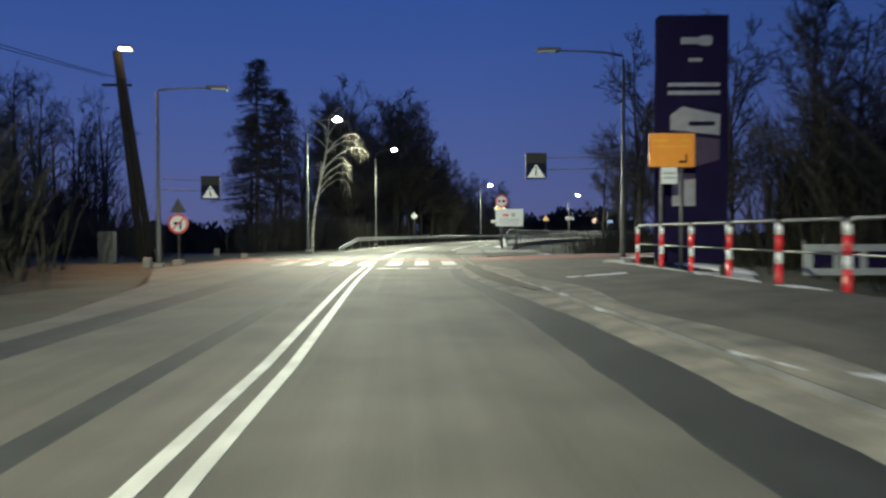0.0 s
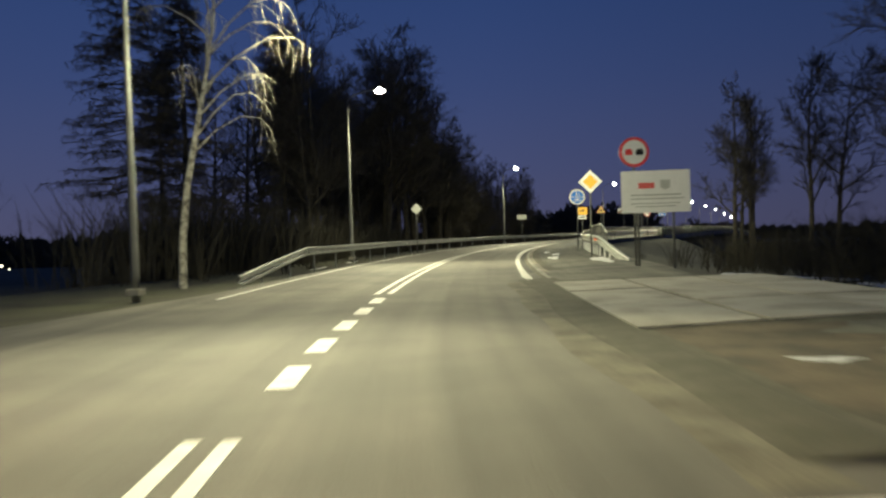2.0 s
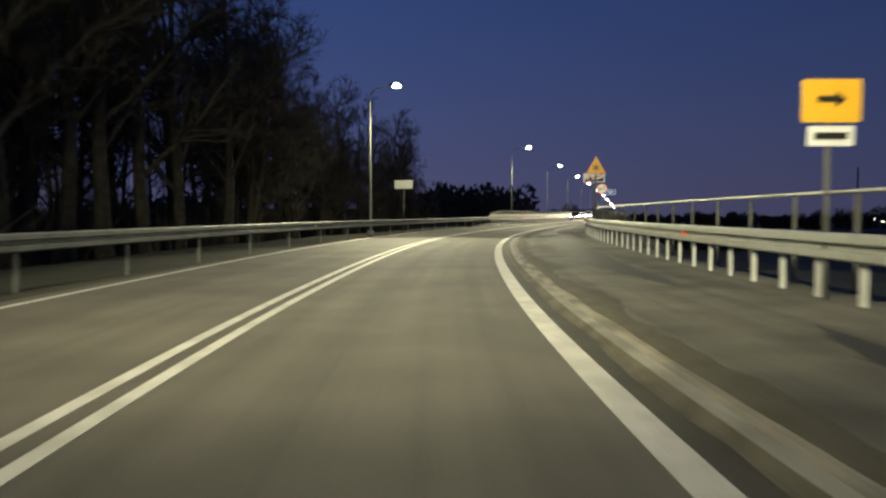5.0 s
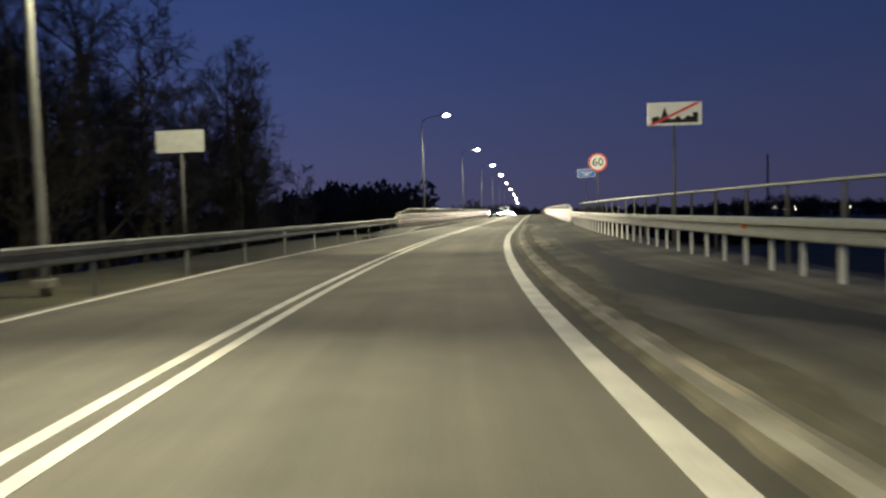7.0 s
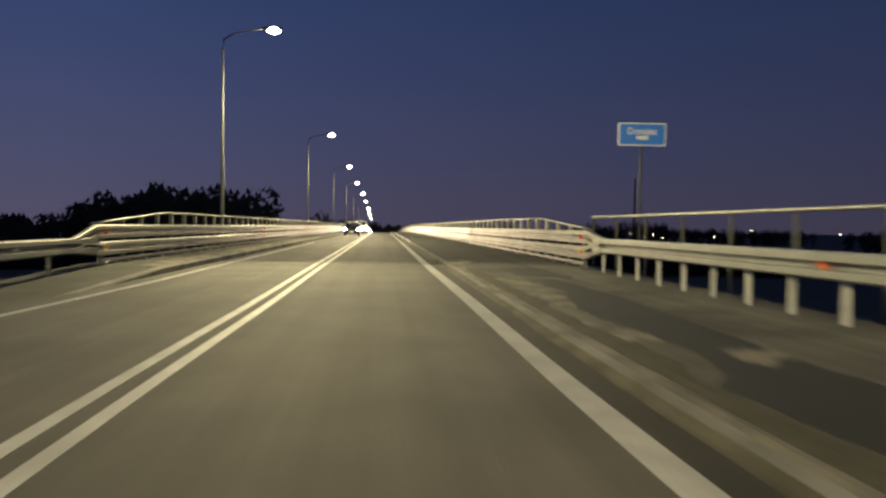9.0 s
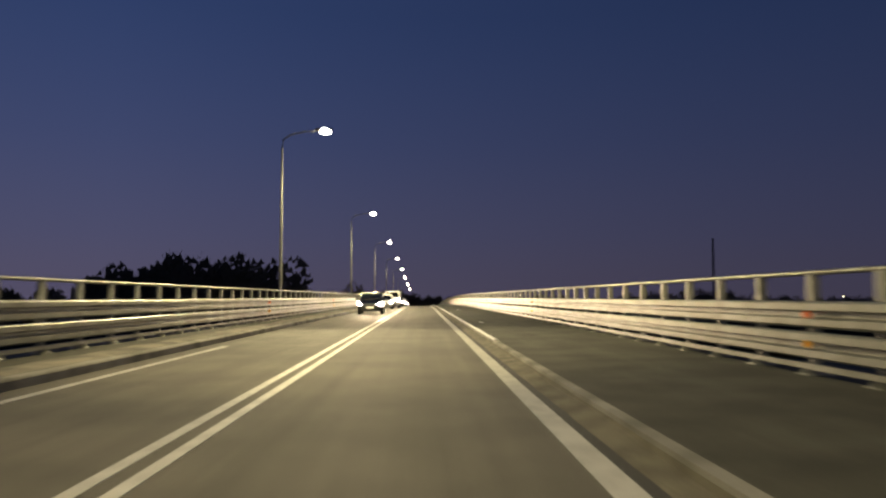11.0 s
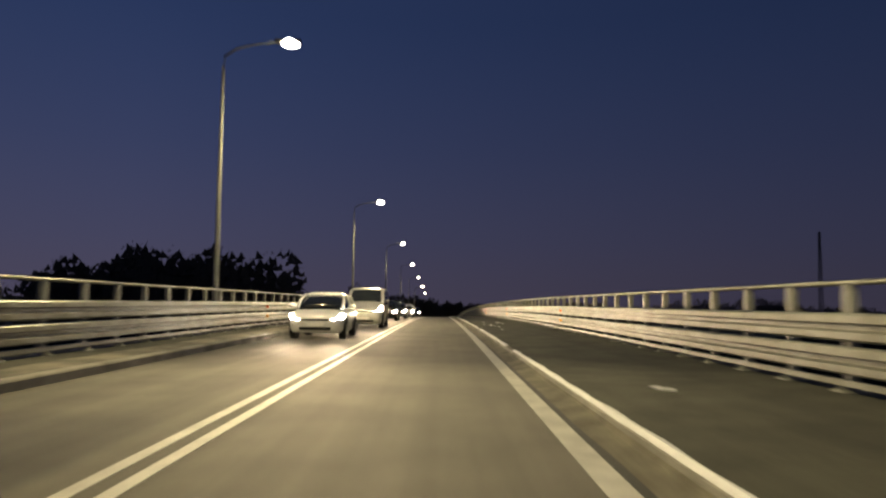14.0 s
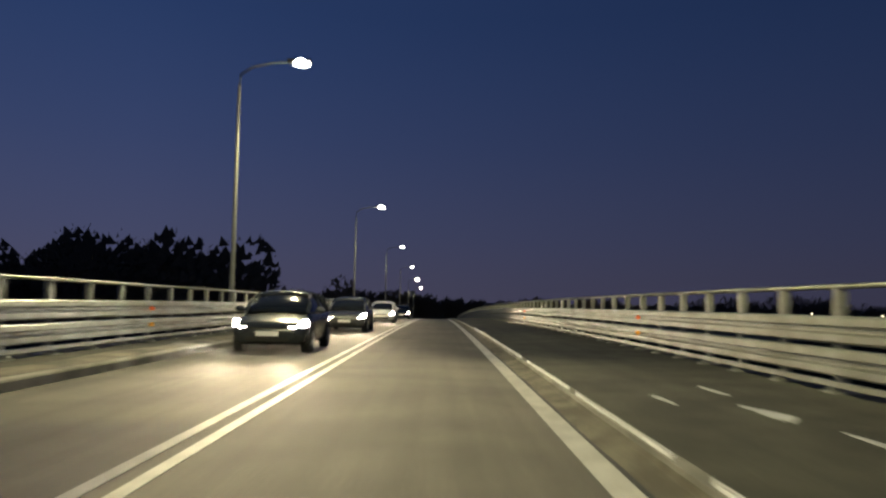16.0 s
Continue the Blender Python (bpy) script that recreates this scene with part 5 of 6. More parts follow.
def thicket(name, label, spots, seed, h, count, mat="brush"):
    """Dense undergrowth as one mass of thin stems."""
    rnd = random.Random(seed)
    verts, faces = [], []
    for k in range(count):
        a, b, w = spots[rnd.randrange(len(spots))]
        u = rnd.random()
        x, y = a[0] + (b[0] - a[0]) * u + rnd.gauss(0, w), a[1] + (b[1] - a[1]) * u + rnd.gauss(0, w)
        z = -0.6 + (a[2] + (b[2] - a[2]) * u)
        hh = h * rnd.uniform(0.35, 1.0)
        for j in range(3):
            dx, dy = rnd.gauss(0, 0.28 * hh), rnd.gauss(0, 0.28 * hh)
            r = 0.006 + 0.004 * hh
            i = len(verts)
            top = (x + dx, y + dy, z + hh * rnd.uniform(0.7, 1.0))
            base = (x, y, z)
            mid = (x + dx * 0.4, y + dy * 0.4, z + hh * 0.5)
            verts += [(x - r, y, z), (x + r, y, z), (x, y + r, z), (mid[0] - r, mid[1], mid[2]), (mid[0] + r, mid[1], mid[2]), (mid[0], mid[1] + r, mid[2]), top]
            faces += [(i, i + 1, i + 4, i + 3), (i + 1, i + 2, i + 5, i + 4), (i + 2, i, i + 3, i + 5), (i + 3, i + 4, i + 6), (i + 4, i + 5, i + 6), (i + 5, i + 3, i + 6)]
            for t in range(8):
                c = [base[n] + (top[n] - base[n]) * rnd.uniform(0.2, 1.0) for n in range(3)]
                e = [c[0] + rnd.gauss(0, 0.13 * hh), c[1] + rnd.gauss(0, 0.13 * hh), c[2] + rnd.uniform(-0.05, 0.14) * hh]
                i = len(verts)
                verts += [(c[0] - 0.008, c[1], c[2]), (c[0] + 0.008, c[1], c[2]), (c[0], c[1] + 0.008, c[2]), tuple(e)]
                faces += [(i, i + 1, i + 3), (i + 1, i + 2, i + 3), (i + 2, i, i + 3)]
    return tagged(new(name, mesh_of(name, verts, faces, M[mat])), label, "undergrowth", kind="stuff")


thicket("undergrowth", "dense bare undergrowth at the foot of the wood", [((-12, 64, 0), (-9, 84, -0.4), 1.6), ((-9, 84, -0.4), (-4, 112, -1.4), 1.8), ((-4, 112, -1.4), (2, 138, -2.4), 1.8), ((-16, 88, -0.5), (-12, 122, -1.5), 3)], 3, 4.8, 4300)
thicket("undergrowth", "bare bushes on the dark verge", [((13.5, 27, 0), (14, 51, 0), 1.6), ((13, 51, 0), (17, 66, -0.4), 1.3), ((17, 66, -0.5), (23, 84, -1), 2.2), ((14, 13, 0), (14, 27, 0), 1.2)], 4, 3.0, 1600)
thicket("undergrowth", "dark bare bushes beside the side road", [((-15.5, 5, 0), (-17.5, 29, 0), 1.4), ((-19, 46, 0), (-31, 60, 0), 2.5)], 5, 3.6, 1500)


thicket("undergrowth", "tall bare bushes at the edge of the far yard", [((-34, 82, 0), (-54, 92, 0), 3.0)], 6, 9.0, 800)


thicket("undergrowth", "dense dark scrub beside the side road", [((-15.5, 13, 0), (-19.5, 32, 0), 1.8), ((-19, 24, 0), (-24, 38, 0), 2.2)], 7, 7.6, 900)
thicket("undergrowth", "dense tall scrub behind the fence", [((12.5, 15, 0), (15.5, 33, 0), 1.6), ((16, 20, 0), (22, 40, 0), 2.4)], 8, 8.2, 1100)


def far_wood(name, label, x0, y0, x1, y1, seed, h, n):
    """A distant belt of bare woods: rounded crowns of many thin twigs."""
    rnd = random.Random(seed)
    verts, faces = [], []
    for k in range(n):
        u = rnd.random()
        x, y = x0 + (x1 - x0) * u + rnd.gauss(0, 12), y0 + (y1 - y0) * u + rnd.gauss(0, 12)
        hh = h * rnd.uniform(0.55, 0.95) * (0.8 + 0.5 * noise.noise((u * 7, seed, 0)))
        z = -7.6
        w = hh * rnd.uniform(0.3, 0.42)
        thick = max(1.0, hh / 14)
        for j in range(80):
            a, b = rnd.uniform(0, 6.28), math.acos(rnd.uniform(-0.7, 1.0))
            r0 = w * rnd.uniform(0.75, 0.98)
            c = Vector((x + r0 * math.sin(b) * math.cos(a), y + r0 * math.sin(b) * math.sin(a), z + hh * 0.6 + hh * 0.4 * math.cos(b) * rnd.uniform(0.6, 1.0)))
            d = Vector((math.sin(b) * math.cos(a), math.sin(b) * math.sin(a), 0.5 + math.cos(b))).normalized() * rnd.uniform(0.2, 0.5) * thick
            i = len(verts)
            verts += [tuple(c - d * 0.6 + Vector((0.16, 0, 0))), tuple(c - d * 0.6 + Vector((-0.1, 0.14, 0))), tuple(c - d * 0.6 + Vector((-0.1, -0.14, 0.1))), tuple(c + d + Vector((rnd.uniform(-0.5, 0.5), rnd.uniform(-0.5, 0.5), 0)))]
            faces += [(i, i + 1, i + 3), (i + 1, i + 2, i + 3), (i + 2, i, i + 3)]
        for j in range(110):
            a, v, g = rnd.uniform(0, 6.28), rnd.uniform(-1, 1), rnd.random() ** 0.36
            wide = w * g * math.sqrt(1 - v * v) * (0.92 if v > -0.4 else 0.6)
            c = Vector((x + wide * math.cos(a), y + wide * math.sin(a), z + hh * (0.56 + 0.4 * v * g if v > -0.4 else rnd.uniform(0.0, 0.4))))
            i = len(verts)
            q = rnd.uniform(0.35, 0.9) * thick
            verts += [tuple(c + Vector((-q, 0, -q))), tuple(c + Vector((q, 0.3, -q * 0.7))), tuple(c + Vector((rnd.uniform(-q, q), -0.3, q)))]
            faces.append((i, i + 1, i + 2))
    return tagged(new(name, mesh_of(name, verts, faces, M["bark"])), label, "woods", kind="stuff")


far_wood("far_woods", "dark distant riverside woods against the dusk", -130, 190, 40, 400, 8, 17, 420)
near, far = at(455, -60), at(470, -118)
far_wood("far_woods", "tall dark grove across the river", near.x, near.y, far.x, far.y, 14, 28, 150)
far_wood("far_woods", "low dark distant trees beyond the river", 70, 640, 460, 400, 9, 15, 420)
far_wood("far_woods", "dark distant trees across the fields", -260, 60, -120, 180, 10, 15, 260)
far_wood("far_woods", "low dark distant trees beside the river flats", 150, 140, 450, 340, 12, 13, 300)

# mast across the river
mast = thing("lattice_mast", pose(230.5, 324.3, -7.5), "thin dark lattice mast across the river", "mast")
for x, y in ((-0.6, -0.5), (0.6, -0.5), (0, 0.6)):
    bm = bmesh.new()
    tube(bm, [(x, y, 0), (x * 0.3, y * 0.3, 27)], 0.12, 5)
    part("leg", bm, M["dark"], mast)
for k in range(12):
    z = 2 * k
    c = 1 - 0.7 * z / 24
    bm = bmesh.new()
    tube(bm, [(-0.6 * c, -0.5 * c, z), (0.6 * c, -0.5 * c, z + 1.2), (0, 0.6 * c, z + 2)], 0.05, 4)
    part("brace", bm, M["dark"], mast)

# far lights across the flats
rnd = random.Random(7)
for k in range(16):
    a = rnd.uniform(-20, 26)
    d = rnd.uniform(260, 420)
    x, y = 40 + d * math.sin(radians(62 + a)), 120 + d * math.cos(radians(62 + a))
    g = thing("far_lamp", pose(x, y, -7.5), "tiny lit lamp far across the river flats", "lamp", "far lamps")
    bm = bmesh.new()
    hgt = rnd.uniform(5, 9)
    tube(bm, [(0, 0, 0), (0, 0, hgt)], 0.08, 5)
    part("pole", bm, M["dark"], g)
    bm = bmesh.new()
    bmesh.ops.create_icosphere(bm, subdivisions=1, radius=0.22, matrix=Matrix.Translation((0, 0, hgt)))
    part("lens", bm, M["farlight"], g)
for x, y, z in ((-84, 190, 2.0), (-86, 191, 1.6), (-82.5, 190, 1.2), (-88, 192, 2.2)):
    g = thing("far_lamp", pose(x, y, -5.0), "small lit yard lamp beyond the trees", "lamp", "far lamps")
    bm = bmesh.new()
    tube(bm, [(0, 0, 0), (0, 0, z + 0.5)], 0.06, 5)
    part("pole", bm, M["dark"], g)
    bm = bmesh.new()
    bmesh.ops.create_icosphere(bm, subdivisions=1, radius=0.22, matrix=Matrix.Translation((0, 0, z + 0.5)))
    part("lens", bm, M["farlight"], g)


# ---- cars in the oncoming lane ----
def loft(bm, stations):
    """Closed cross-sections (x, [(y, z), ...]) joined along x."""
    rings = [[bm.verts.new((x, y, z)) for y, z in sec] for x, sec in stations]
    n = len(rings[0])
    for a, b in zip(rings[:-1], rings[1:]):
        for k in range(n):
            bm.faces.new((a[k], a[(k + 1) % n], b[(k + 1) % n], b[k]))
    bm.faces.new(rings[0][::-1])
    bm.faces.new(rings[-1])
    bmesh.ops.recalc_face_normals(bm, faces=bm.faces[:])


def section(w, z0, z1, inset=0.06, tuck=0.08):
    h = w / 2
    half = [(h - tuck, z0), (h, z0 + 0.18), (h, z0 + 0.55 * (z1 - z0)), (h - inset, z1 - 0.05), (h - inset - 0.1, z1), (0.0, z1 + 0.015)]
    return half + [(-y, z) for y, z in half[-2::-1]]


def shell(w, z0, z1, crown=0.03, n=5):
    """Half-rounded cross-section of a car's body, as (y, z) all the way round."""
    h = w / 2
    right = [(h * 0.86, z0), (h * 0.97, z0 + 0.10)]
    for k in range(n):
        a = k / (n - 1) * math.pi / 2
        right.append((h - 0.16 + 0.16 * math.cos(a), z1 - 0.22 + 0.22 * math.sin(a)))
    right.append((h * 0.45, z1 + crown * 0.7))
    return right + [(0.0, z1 + crown)] + [(-y, z) for y, z in right[::-1]]


def windscreen(bm, rows, lift):
    """A curved pane over rows of (x, half width, z), lifted off the body."""
    grid = [[bm.verts.new((x, w * u, z - 0.035 * u * u * u * u + d)) for u in (-1, -0.6, 0, 0.6, 1)] for d in (lift, lift - 0.03) for x, w, z in rows]
    n = len(rows)
    for o in (0, n):
        for r in range(n - 1):
            for k in range(4):
                bm.faces.new((grid[o + r][k], grid[o + r][k + 1], grid[o + r + 1][k + 1], grid[o + r + 1][k]))
    bmesh.ops.recalc_face_normals(bm, faces=bm.faces[:])


def car(m, paint, label, tall=1.0, beam=True, van=False):
    """A family car or a van; its nose points to -y of its own frame."""
    g = thing("van" if van else "car", m, label, "van" if van else "car", "oncoming cars")
    turn_m = pose(0, 0, 0, 0, 0, 90)
    z0, z1 = 0.95 * tall, 1.47 * tall
    bm = bmesh.new()
    nose = [(-2.12, 1.30, 0.38, 0.58), (-2.08, 1.50, 0.30, 0.66), (-1.98, 1.64, 0.24, 0.72), (-1.75, 1.73, 0.20, 0.79), (-1.4, 1.77, 0.20, 0.86), (-1.0, 1.78, 0.20, 0.92), (-0.4, 1.78, 0.20, 0.95), (0.6, 1.78, 0.20, 0.96),
            (1.4, 1.77, 0.22, 0.98), (1.8, 1.72, 0.25, 0.97), (2.0, 1.62, 0.30, 0.92), (2.08, 1.46, 0.40, 0.84)]
    if van:
        nose = [(x, w, b, t * tall) for x, w, b, t in nose[:5]] + [(-1.12, 1.80, 0.2, 1.24), (-0.75, 1.80, 0.2, 1.60), (-0.38, 1.80, 0.2, 1.85), (0.2, 1.80, 0.2, 1.92), (1.6, 1.80, 0.22, 1.91), (2.25, 1.77, 0.25, 1.86), (2.42, 1.62, 0.35, 1.66)]
    loft(bm, [(x, shell(w, b, t if van else t * tall)) for x, w, b, t in nose])
    body = part("body", bm, M[paint], g, m=turn_m, smooth=True)

    if van:
        bm = bmesh.new()
        windscreen(bm, [(-1.14, 0.74, 1.25), (-0.95, 0.73, 1.43), (-0.75, 0.71, 1.63), (-0.52, 0.68, 1.80)], 0.045)
        part("windscreen", bm, M["glass"], g, "dark raked windscreen", m=turn_m, smooth=True)
        for sy in (-1, 1):
            for x0, x1, x2 in ((-0.72, -0.62, 0.12), (0.24, 0.24, 1.1)):
                bm = bmesh.new()
                plate(bm, [(x0, 1.12), (x2, 1.12), (x2, 1.55), (x1 + 0.14, 1.55)], sy * 0.905 - 0.012, sy * 0.905 + 0.012)
                part("side_window", bm, M["glass"], g, m=turn_m)
    else:
        def cab(wb, wt, zt):
            return [(wb / 2, z0 - 0.08), (wb / 2 - 0.03, z0 + 0.02), ((wb + wt) / 4, (z0 + zt) / 2), (wt / 2, zt - 0.09), (wt / 2 - 0.06, zt - 0.03), (wt / 2 - 0.2, zt), (0, zt + 0.015),
                    (-wt / 2 + 0.2, zt), (-wt / 2 + 0.06, zt - 0.03), (-wt / 2, zt - 0.09), (-(wb + wt) / 4, (z0 + zt) / 2), (-wb / 2 + 0.03, z0 + 0.02), (-wb / 2, z0 - 0.08)]
        bm = bmesh.new()
        loft(bm, [(-1.12, cab(1.5, 1.46, z0 + 0.02)), (-0.75, cab(1.6, 1.36, z0 + 0.25 * tall)), (-0.3, cab(1.66, 1.24, z1 - 0.07)), (0.1, cab(1.68, 1.22, z1 - 0.01)), (0.6, cab(1.69, 1.22, z1)),
                  (1.2, cab(1.67, 1.2, z1 - 0.04)), (1.6, cab(1.62, 1.2, z1 - 0.12)), (1.92, cab(1.5, 1.3, z0 + 0.12))])
        part("cabin", bm, M["glass"], g, "dark glazed cabin", m=turn_m, smooth=True)
        bm = bmesh.new()
        loft(bm, [(x, [(w, z - 0.05), (w - 0.07, z + 0.0), (w - 0.25, z + 0.028), (-w + 0.25, z + 0.028), (-w + 0.07, z + 0.0), (-w, z - 0.05)]) for x, w, z in
                  ((-0.36, 0.615, z1 - 0.075), (-0.2, 0.625, z1 - 0.035), (0.1, 0.63, z1 - 0.005), (0.6, 0.635, z1 + 0.005), (1.2, 0.625, z1 - 0.035), (1.62, 0.615, z1 - 0.11), (1.72, 0.60, z1 - 0.16))])
        part("roof", bm, M[paint], g, m=turn_m, smooth=True)
        for sy in (-1, 1):
            for pts, r in (([(-1.14, sy * 0.745, z0), (-0.75, sy * 0.735, z0 + 0.25 * tall), (-0.3, sy * 0.632, z1 - 0.07)], 0.045), ([(0.45, sy * 0.845, z0), (0.5, sy * 0.645, z1 - 0.06)], 0.04),
                           ([(1.90, sy * 0.76, z0), (1.62, sy * 0.70, z0 + 0.25 * tall), (1.5, sy * 0.63, z1 - 0.1)], 0.07)):
                bm = bmesh.new()
                tube(bm, pts, r, 7)
                part("pillar", bm, M[paint], g, m=turn_m, smooth=True)
    for sy in (-1, 1):
        bm = bmesh.new()
        bmesh.ops.create_uvsphere(bm, u_segments=12, v_segments=8, radius=1.0, matrix=Matrix.Translation((-0.80 if van else -0.72, sy * 1.0, z0 + 0.07)) @ Matrix.Diagonal((0.09, 0.13, 0.075, 1)))
        tube(bm, [(-0.78 if van else -0.70, sy * 0.84, z0), (-0.80 if van else -0.72, sy * 0.95, z0 + 0.05)], 0.025, 6)
        part("mirror", bm, M[paint], g, m=turn_m, smooth=True)
        # long swept headlights
        bm = bmesh.new()
        k = tall
        loft(bm, [(-2.10, [(sy * 0.46, 0.57 * k), (sy * 0.60, 0.56 * k), (sy * 0.64, 0.62 * k), (sy * 0.48, 0.63 * k)]), (-1.99, [(sy * 0.46, 0.575 * k), (sy * 0.78, 0.57 * k), (sy * 0.80, 0.70 * k), (sy * 0.48, 0.68 * k)]),
                  (-1.72, [(sy * 0.60, 0.64 * k), (sy * 0.875, 0.66 * k), (sy * 0.875, 0.78 * k), (sy * 0.66, 0.79 * k)])])
        lampo = part("headlight", bm, M["headlight"], g, "glowing headlight", m=turn_m)
        if beam:
            lamp_light("headlight_beam", turn_m @ Matrix.Translation((-2.18, sy * 0.62, 0.62 * k)) @ pose(0, 0, 0, 89.6, 0, 96), 3000, (1.0, 0.80, 0.58), 28, g)
        bm = bmesh.new()
        box(bm, 2.36 if van else 1.98, 2.46 if van else 2.09, sy * 0.64 - 0.12, sy * 0.64 + 0.12, 0.66 * k, 0.88 * k, 0.02)
        part("tail_light", bm, M["signred"], g, m=turn_m)
        bm = bmesh.new()
        box(bm, -2.06, -2.0, sy * 0.62 - 0.11, sy * 0.62 + 0.11, 0.34, 0.42, 0.015)
        part("fog_lamp", bm, M["black"], g, m=turn_m)
        bm = bmesh.new()
        box(bm, -0.15, 0.0, sy * 0.885, sy * 0.90, 0.80 * k, 0.83 * k, 0.004)
        part("door_handle", bm, M["dark"], g, m=turn_m)
        for x in (-0.92, 0.46):
            bm = bmesh.new()
            tube(bm, [(x, sy * 0.890, 0.3), (x, sy * 0.8935, 0.55), (x, sy * 0.890, 0.72 * k)], 0.006, 4)
            part("door_gap", bm, M["black"], g, m=turn_m)
        for x in (-1.3, 1.3):
            bm = bmesh.new()
            bmesh.ops.create_cone(bm, cap_ends=True, segments=28, radius1=0.375, radius2=0.375, depth=0.2, matrix=pose(x, sy * 0.795, 0.34, 90, 0, 0))
            part("wheel_arch", bm, M["black"], g, m=turn_m)
            bm = bmesh.new()
            bmesh.ops.create_cone(bm, cap_ends=True, segments=28, radius1=0.315, radius2=0.315, depth=0.2, matrix=pose(x, sy * 0.805, 0.315, 90, 0, 0))
            bmesh.ops.bevel(bm, geom=[e for e in bm.edges if len(e.link_faces) == 2 and e.calc_face_angle(0) > 1], offset=0.03, segments=2, affect="EDGES")
            wheel = part("wheel", bm, M["tyre"], g, m=turn_m)
            bm = bmesh.new()
            for q in range(5):
                t = 2 * math.pi * q / 5
                tube(bm, [(x, sy * 0.912, 0.315), (x + 0.2 * math.cos(t), sy * 0.908, 0.315 + 0.2 * math.sin(t))], [0.035, 0.025], 5)
            part("rim", bm, M["steel"], wheel)
    bm = bmesh.new()
    box(bm, -2.15, -2.125, -0.26, 0.26, 0.42, 0.53, 0.005)
    part("number_plate", bm, M["white"], g, m=turn_m)
    bm = bmesh.new()
    box(bm, -2.13, -2.06, -0.44, 0.44, 0.57 * tall, 0.63 * tall, 0.01)
    part("grille", bm, M["black"], g, m=turn_m)
    bm = bmesh.new()
    box(bm, -2.125, -2.04, -0.5, 0.5, 0.29, 0.40, 0.02)
    part("lower_grille", bm, M["black"], g, m=turn_m)
    bm = bmesh.new()
    tube(bm, [(-1.16, 0.6, z0 + 0.0), (-1.08, 0.05, z0 + 0.075)], 0.012, 5)
    part("wiper", bm, M["black"], g, m=turn_m)
    return g


CARS = [(231.8, "cardark", "dark estate car with lit headlights on the bridge", 1.06, True), (254.7, "carwhite", "white hatchback with lit headlights on the bridge", 1.03, True),
        (266.1, "carsilver", "tall silver van with lit headlights on the bridge", 1.3, True), (284.0, "cardark", "dark saloon with lit headlights on the bridge", 1.0, True),
        (298.0, "cargrey", "grey car with lit headlights on the bridge", 1.0, True), (318.0, "carwhite", "pale car with lit headlights far on the bridge", 1.0, True), (345.0, "cardark", "dark car with lit headlights far on the bridge", 1.0, True)]
for s, paint, label, tall, beam in CARS:
    car(stand(s, -1.65 if paint == "carsilver" else -1.8 if s < 240 else -2.0, 0.0), paint, label, tall, beam, paint == "carsilver")

# ---- old snow on the verge and pavement ----
M["ridge"] = material("packed_snow", (0.80, 0.80, 0.79), 0.7, vary=0.12, scale=5, fine=35, bump=0.5)
snow = tagged(new("old_snow"), "thin dirty leftovers of snow on the pavement and verge", "snow", kind="stuff")
for k, (s, e, ln, w) in enumerate([(63.2, 6.3, 5.5, 0.5), (67.3, 4.7, 2.4, 0.5), (72, 5.0, 2.4, 0.35), (76, 4.6, 1.6, 0.3), (30.5, 9.9, 2.5, 0.5), (42.6, 8.2, 2.0, 0.5), (42.0, 11.5, 1.2, 1.6), (40.6, 11.9, 2.2, 0.5),
                                     (38, 11.9, 3.5, 0.6), (35, 11.6, 3.0, 0.5), (26.9, 7.85, 1.6, 0.3), (25.4, 7.45, 1.3, 0.35), (23.6, 7.4, 1.5, 0.22), (21.9, 7.38, 1.0, 0.25), (20.3, 7.4, 1.3, 0.14), (18.6, 7.42, 0.9, 0.2), (16.8, 7.4, 1.4, 0.16), (14.6, 7.42, 1.0, 0.18), (28.9, 8.9, 1.6, 0.4), (20.4, 5.9, 0.5, 0.75), (20.5, 5.1, 0.3, 0.3), (18.1, 4.0, 0.7, 0.09), (16.6, 4.05, 0.5, 0.12), (13.9, 4.0, 0.5, 0.09), (9.8, 4.3, 0.55, 0.16), (9.2, 4.35, 0.3, 0.1), (8.5, 4.6, 0.35, 0.25),
                                     (41, 4.5, 0.3, 0.4), (41.3, 5.4, 0.25, 0.3), (209, 4.36, 0.6, 0.14), (238.6, 4.83, 0.5, 0.2), (260.4, 4.5, 0.5, 0.12), (264.4, 4.7, 0.7, 0.12), (265.2, 4.55, 0.6, 0.1), (266.3, 4.45, 0.8, 0.14),
                                     (267.2, 4.5, 0.5, 0.2), (268.2, 4.2, 0.9, 0.12), (268.4, 4.6, 0.4, 0.15), (272.7, 5.25, 1.0, 0.28), (270.8, 5.4, 0.9, 0.2), (273.9, 4.5, 0.6, 0.12), (274.7, 5.4, 0.7, 0.12)]):
    blob("snow_patch", s - 0.35 if s > 260 else s, e + 0.08 if s > 260 else e, ln, w * 0.6 if s > 260 else w, pave_z, M["snow"], snow, k, 0.012)
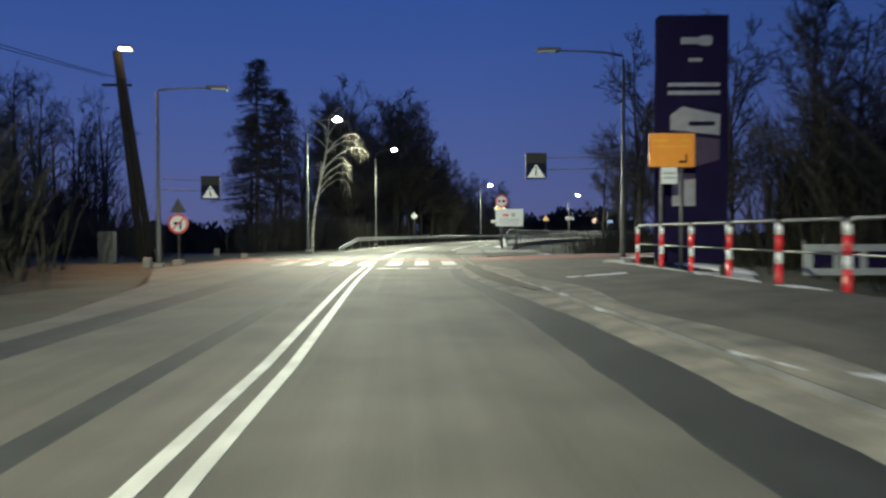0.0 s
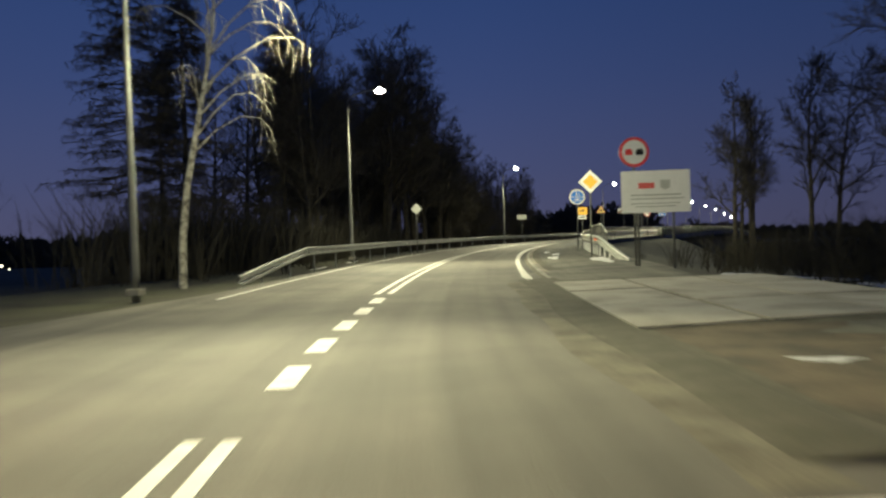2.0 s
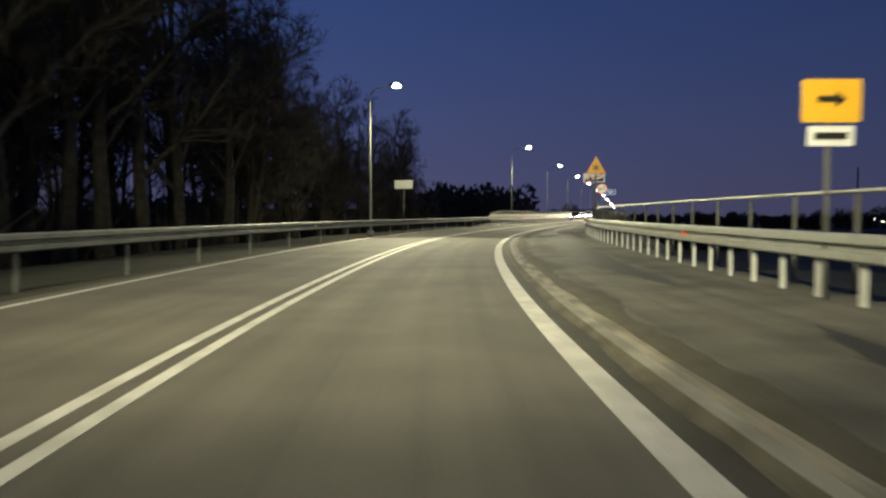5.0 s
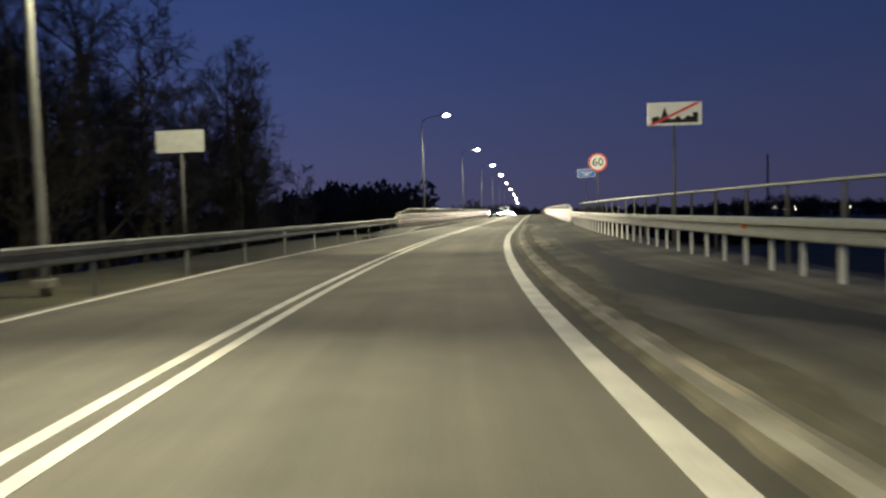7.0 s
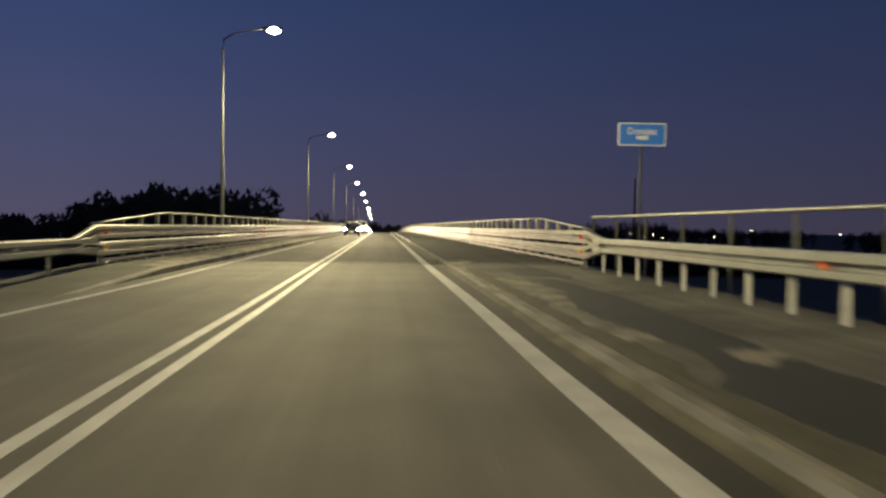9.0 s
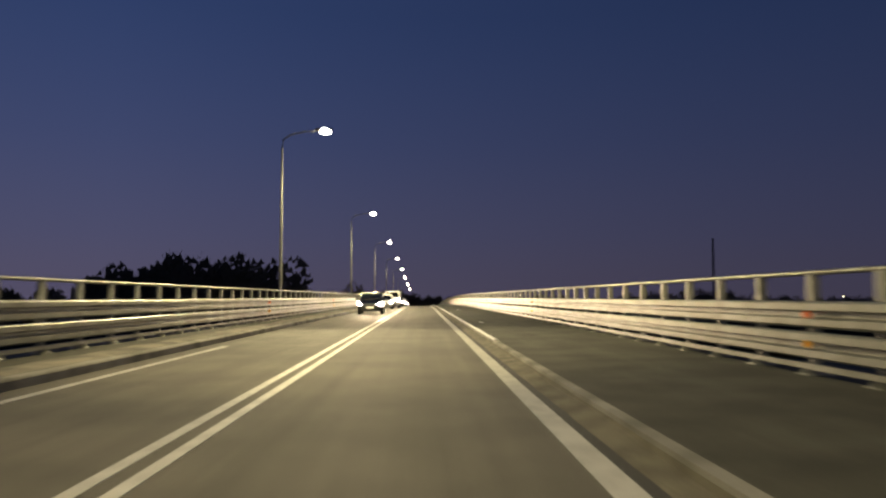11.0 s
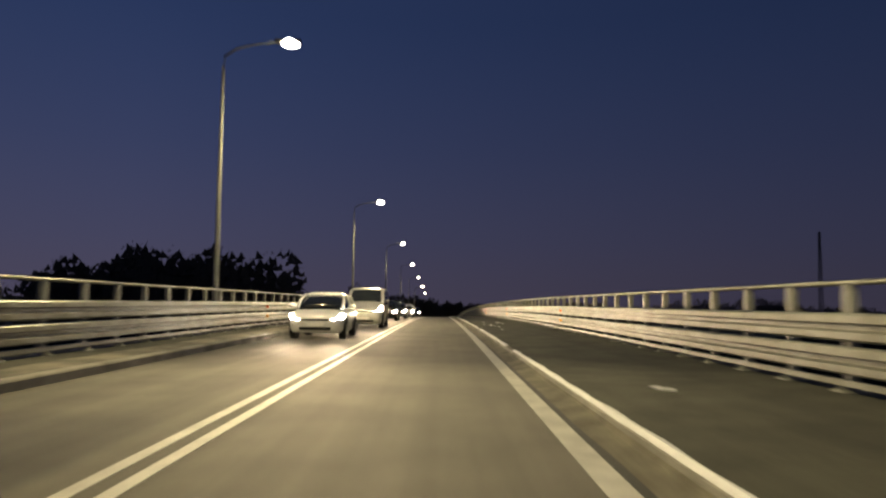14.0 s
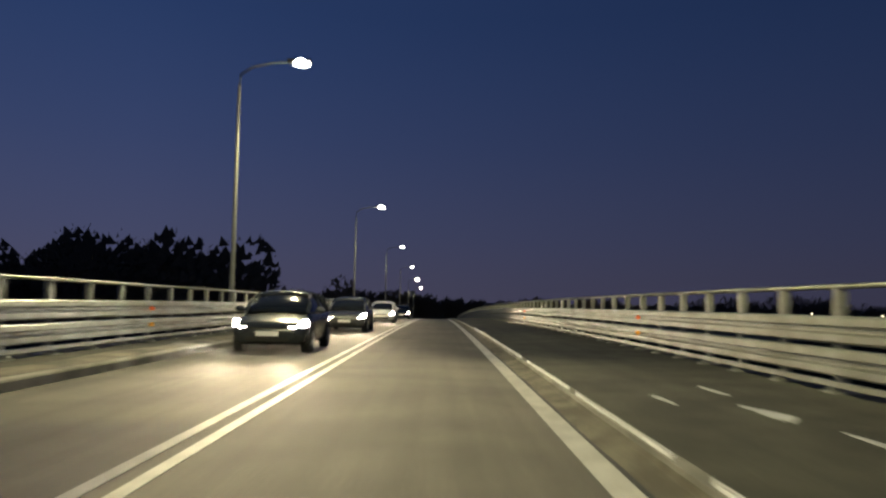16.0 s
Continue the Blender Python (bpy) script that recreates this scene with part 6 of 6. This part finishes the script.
for a, b, w in ((196, 210, 1), (210.6, 228, 1), (229.2, 246, 1), (248, 260, 1), (261, 263.6, 0.5), (264.4, 267.2, 0.4), (267.5, 269.4, 0.5), (270.2, 274, 0.35), (274.5, 279, 0.45), (280, 300, 0.6)):
    strip("snow_ridge", a, b, [(lambda s: E_RIGHT + 0.01 + ragged(s * 2, 11.0, 0.015), 0.10), (lambda s: E_RIGHT + 0.03 + ragged(s * 2, 12.0, 0.02), 0.155), (E_RIGHT + 0.05 * w, 0.176),
                               (lambda s, w=w: E_RIGHT + w * (0.08 + 0.012 * math.sin(s * 3.7) + 0.01 * math.sin(s * 1.1)), 0.176),
                               (lambda s, w=w: E_RIGHT + w * (0.11 + 0.015 * math.sin(s * 3.7) + 0.01 * math.sin(s * 1.1)), 0.142)], M["ridge"], 0.3, snow)
GX = np.array([(v.co.x, v.co.y, v.co.z) for v in bpy.data.objects["ground"].data.vertices])


def drift(s, e, ln, w, seed):
    """A thin sheet of snow that follows the ground."""
    rnd = random.Random(seed)
    ph = [rnd.uniform(0, 6.28) for _ in range(3)]
    verts, faces = [], []
    for r in range(7):
        for k in range(28):
            a = 2 * math.pi * k / 28
            q = r / 6 * (1 + 0.25 * math.sin(2 * a + ph[0]) + 0.2 * math.sin(3 * a + ph[1]) + 0.14 * math.sin(7 * a + ph[2]))
            p = at(s + ln / 2 * q * math.cos(a), e + w / 2 * q * math.sin(a))
            d = (GX[:, 0] - p.x) ** 2 + (GX[:, 1] - p.y) ** 2
            near = np.argsort(d)[:4]
            wt = 1 / (d[near] + 0.05)
            verts.append((p.x, p.y, float((GX[near, 2] * wt).sum() / wt.sum()) + (min(0.1, 0.02 + 0.06 * w) if r < 6 else -0.12)))
            if r:
                i, j = r * 28 + k, r * 28 + (k + 1) % 28
                faces.append((i - 28, i, j, j - 28))
    child("snow_sheet", mesh_of("snow_sheet", verts, faces, M["snow"], True), snow)


for k, (s, e, ln, w) in enumerate([(64, 12.5, 5.0, 3.2), (71, 16, 9, 4.5), (60, 15.5, 4, 2.2), (30.5, 12.6, 6, 1.2), (26, 11.0, 3.5, 1.4), (46.5, -5.7, 0.9, 0.25), (49.1, -5.75, 0.8, 0.3), (50.2, -4.9, 0.7, 0.12), (55.0, -4.85, 0.8, 0.12), (69.0, -6.2, 2.2, 0.14), (76.6, -6.5, 2.4, 0.14)]):
    drift(s, e, ln, w, 70 + k)
M_damp = material("damp_asphalt", (0.032, 0.032, 0.027), 0.7, vary=0.2, scale=1.5, fine=60, bump=0.3)
# meltwater that winds along the pavement
DAMP_IN = [(92, 5.6), (96, 5.1), (98.4, 4.65), (99.5, 5.1), (101, 5.4), (103, 4.95), (106, 5.2), (109, 5.1), (109.8, 4.65), (110.9, 4.88), (112, 5.5), (114, 5.0), (118, 5.75), (119, 5.0), (120, 4.7), (120.7, 4.85), (121.4, 4.2),
           (123, 4.5), (126, 4.7), (128.4, 5.0), (134, 4.9), (140, 5.0), (145.5, 4.1), (147, 4.95), (147.6, 4.2), (149, 4.15), (151, 4.6), (156, 4.3), (160, 5.2)]
DAMP_OUT = [(92, 5.75), (98, 5.9), (102, 6.15), (107, 6.0), (111, 6.3), (115, 6.35), (119, 6.1), (122.6, 5.74), (125, 5.5), (130, 5.4), (136, 6.0), (142, 5.8), (147.5, 5.33), (150, 5.3), (156, 5.6), (160, 5.4)]
damp_in, damp_out = (lambda s: ease(s, DAMP_IN) + ragged(s * 1.5, 31.0, 0.14)), (lambda s: ease(s, DAMP_OUT) + ragged(s * 1.2, 32.0, 0.12))
strip("damp_band", 92, 160, [(damp_in, lambda s: pave_z(s, damp_in(s), 0.004)), (lambda s: (damp_in(s) + damp_out(s)) / 2, lambda s: pave_z(s, (damp_in(s) + damp_out(s)) / 2, 0.007)), (damp_out, lambda s: pave_z(s, damp_out(s), 0.004))], M_damp, 0.2, pave)
for k, (s, e, ln, w) in enumerate([(161.5, 5.3, 3, 0.9), (73.5, 5.2, 2.0, 0.5), (84, 5.4, 5.0, 0.7)]):
    blob("damp_patch", s, e, ln, w, pave_z, M_damp, pave, 50 + k, 0.005)
for k, (s, e, ln, w) in enumerate([(157.6, 4.5, 4.0, 0.8), (152.1, 4.25, 1.2, 0.5), (150.5, 5.05, 0.6, 0.6), (168.0, 4.1, 0.5, 0.9), (166.7, 4.1, 1.0, 0.7), (165.5, 3.95, 2.2, 0.35), (137.6, 4.35, 2.2, 0.45), (135.3, 4.35, 1.4, 0.5), (133.2, 4.25, 2.0, 0.5)]):
    blob("sand_patch", s, e, ln, w, pave_z, M["sand"], pave, 80 + k, 0.009)
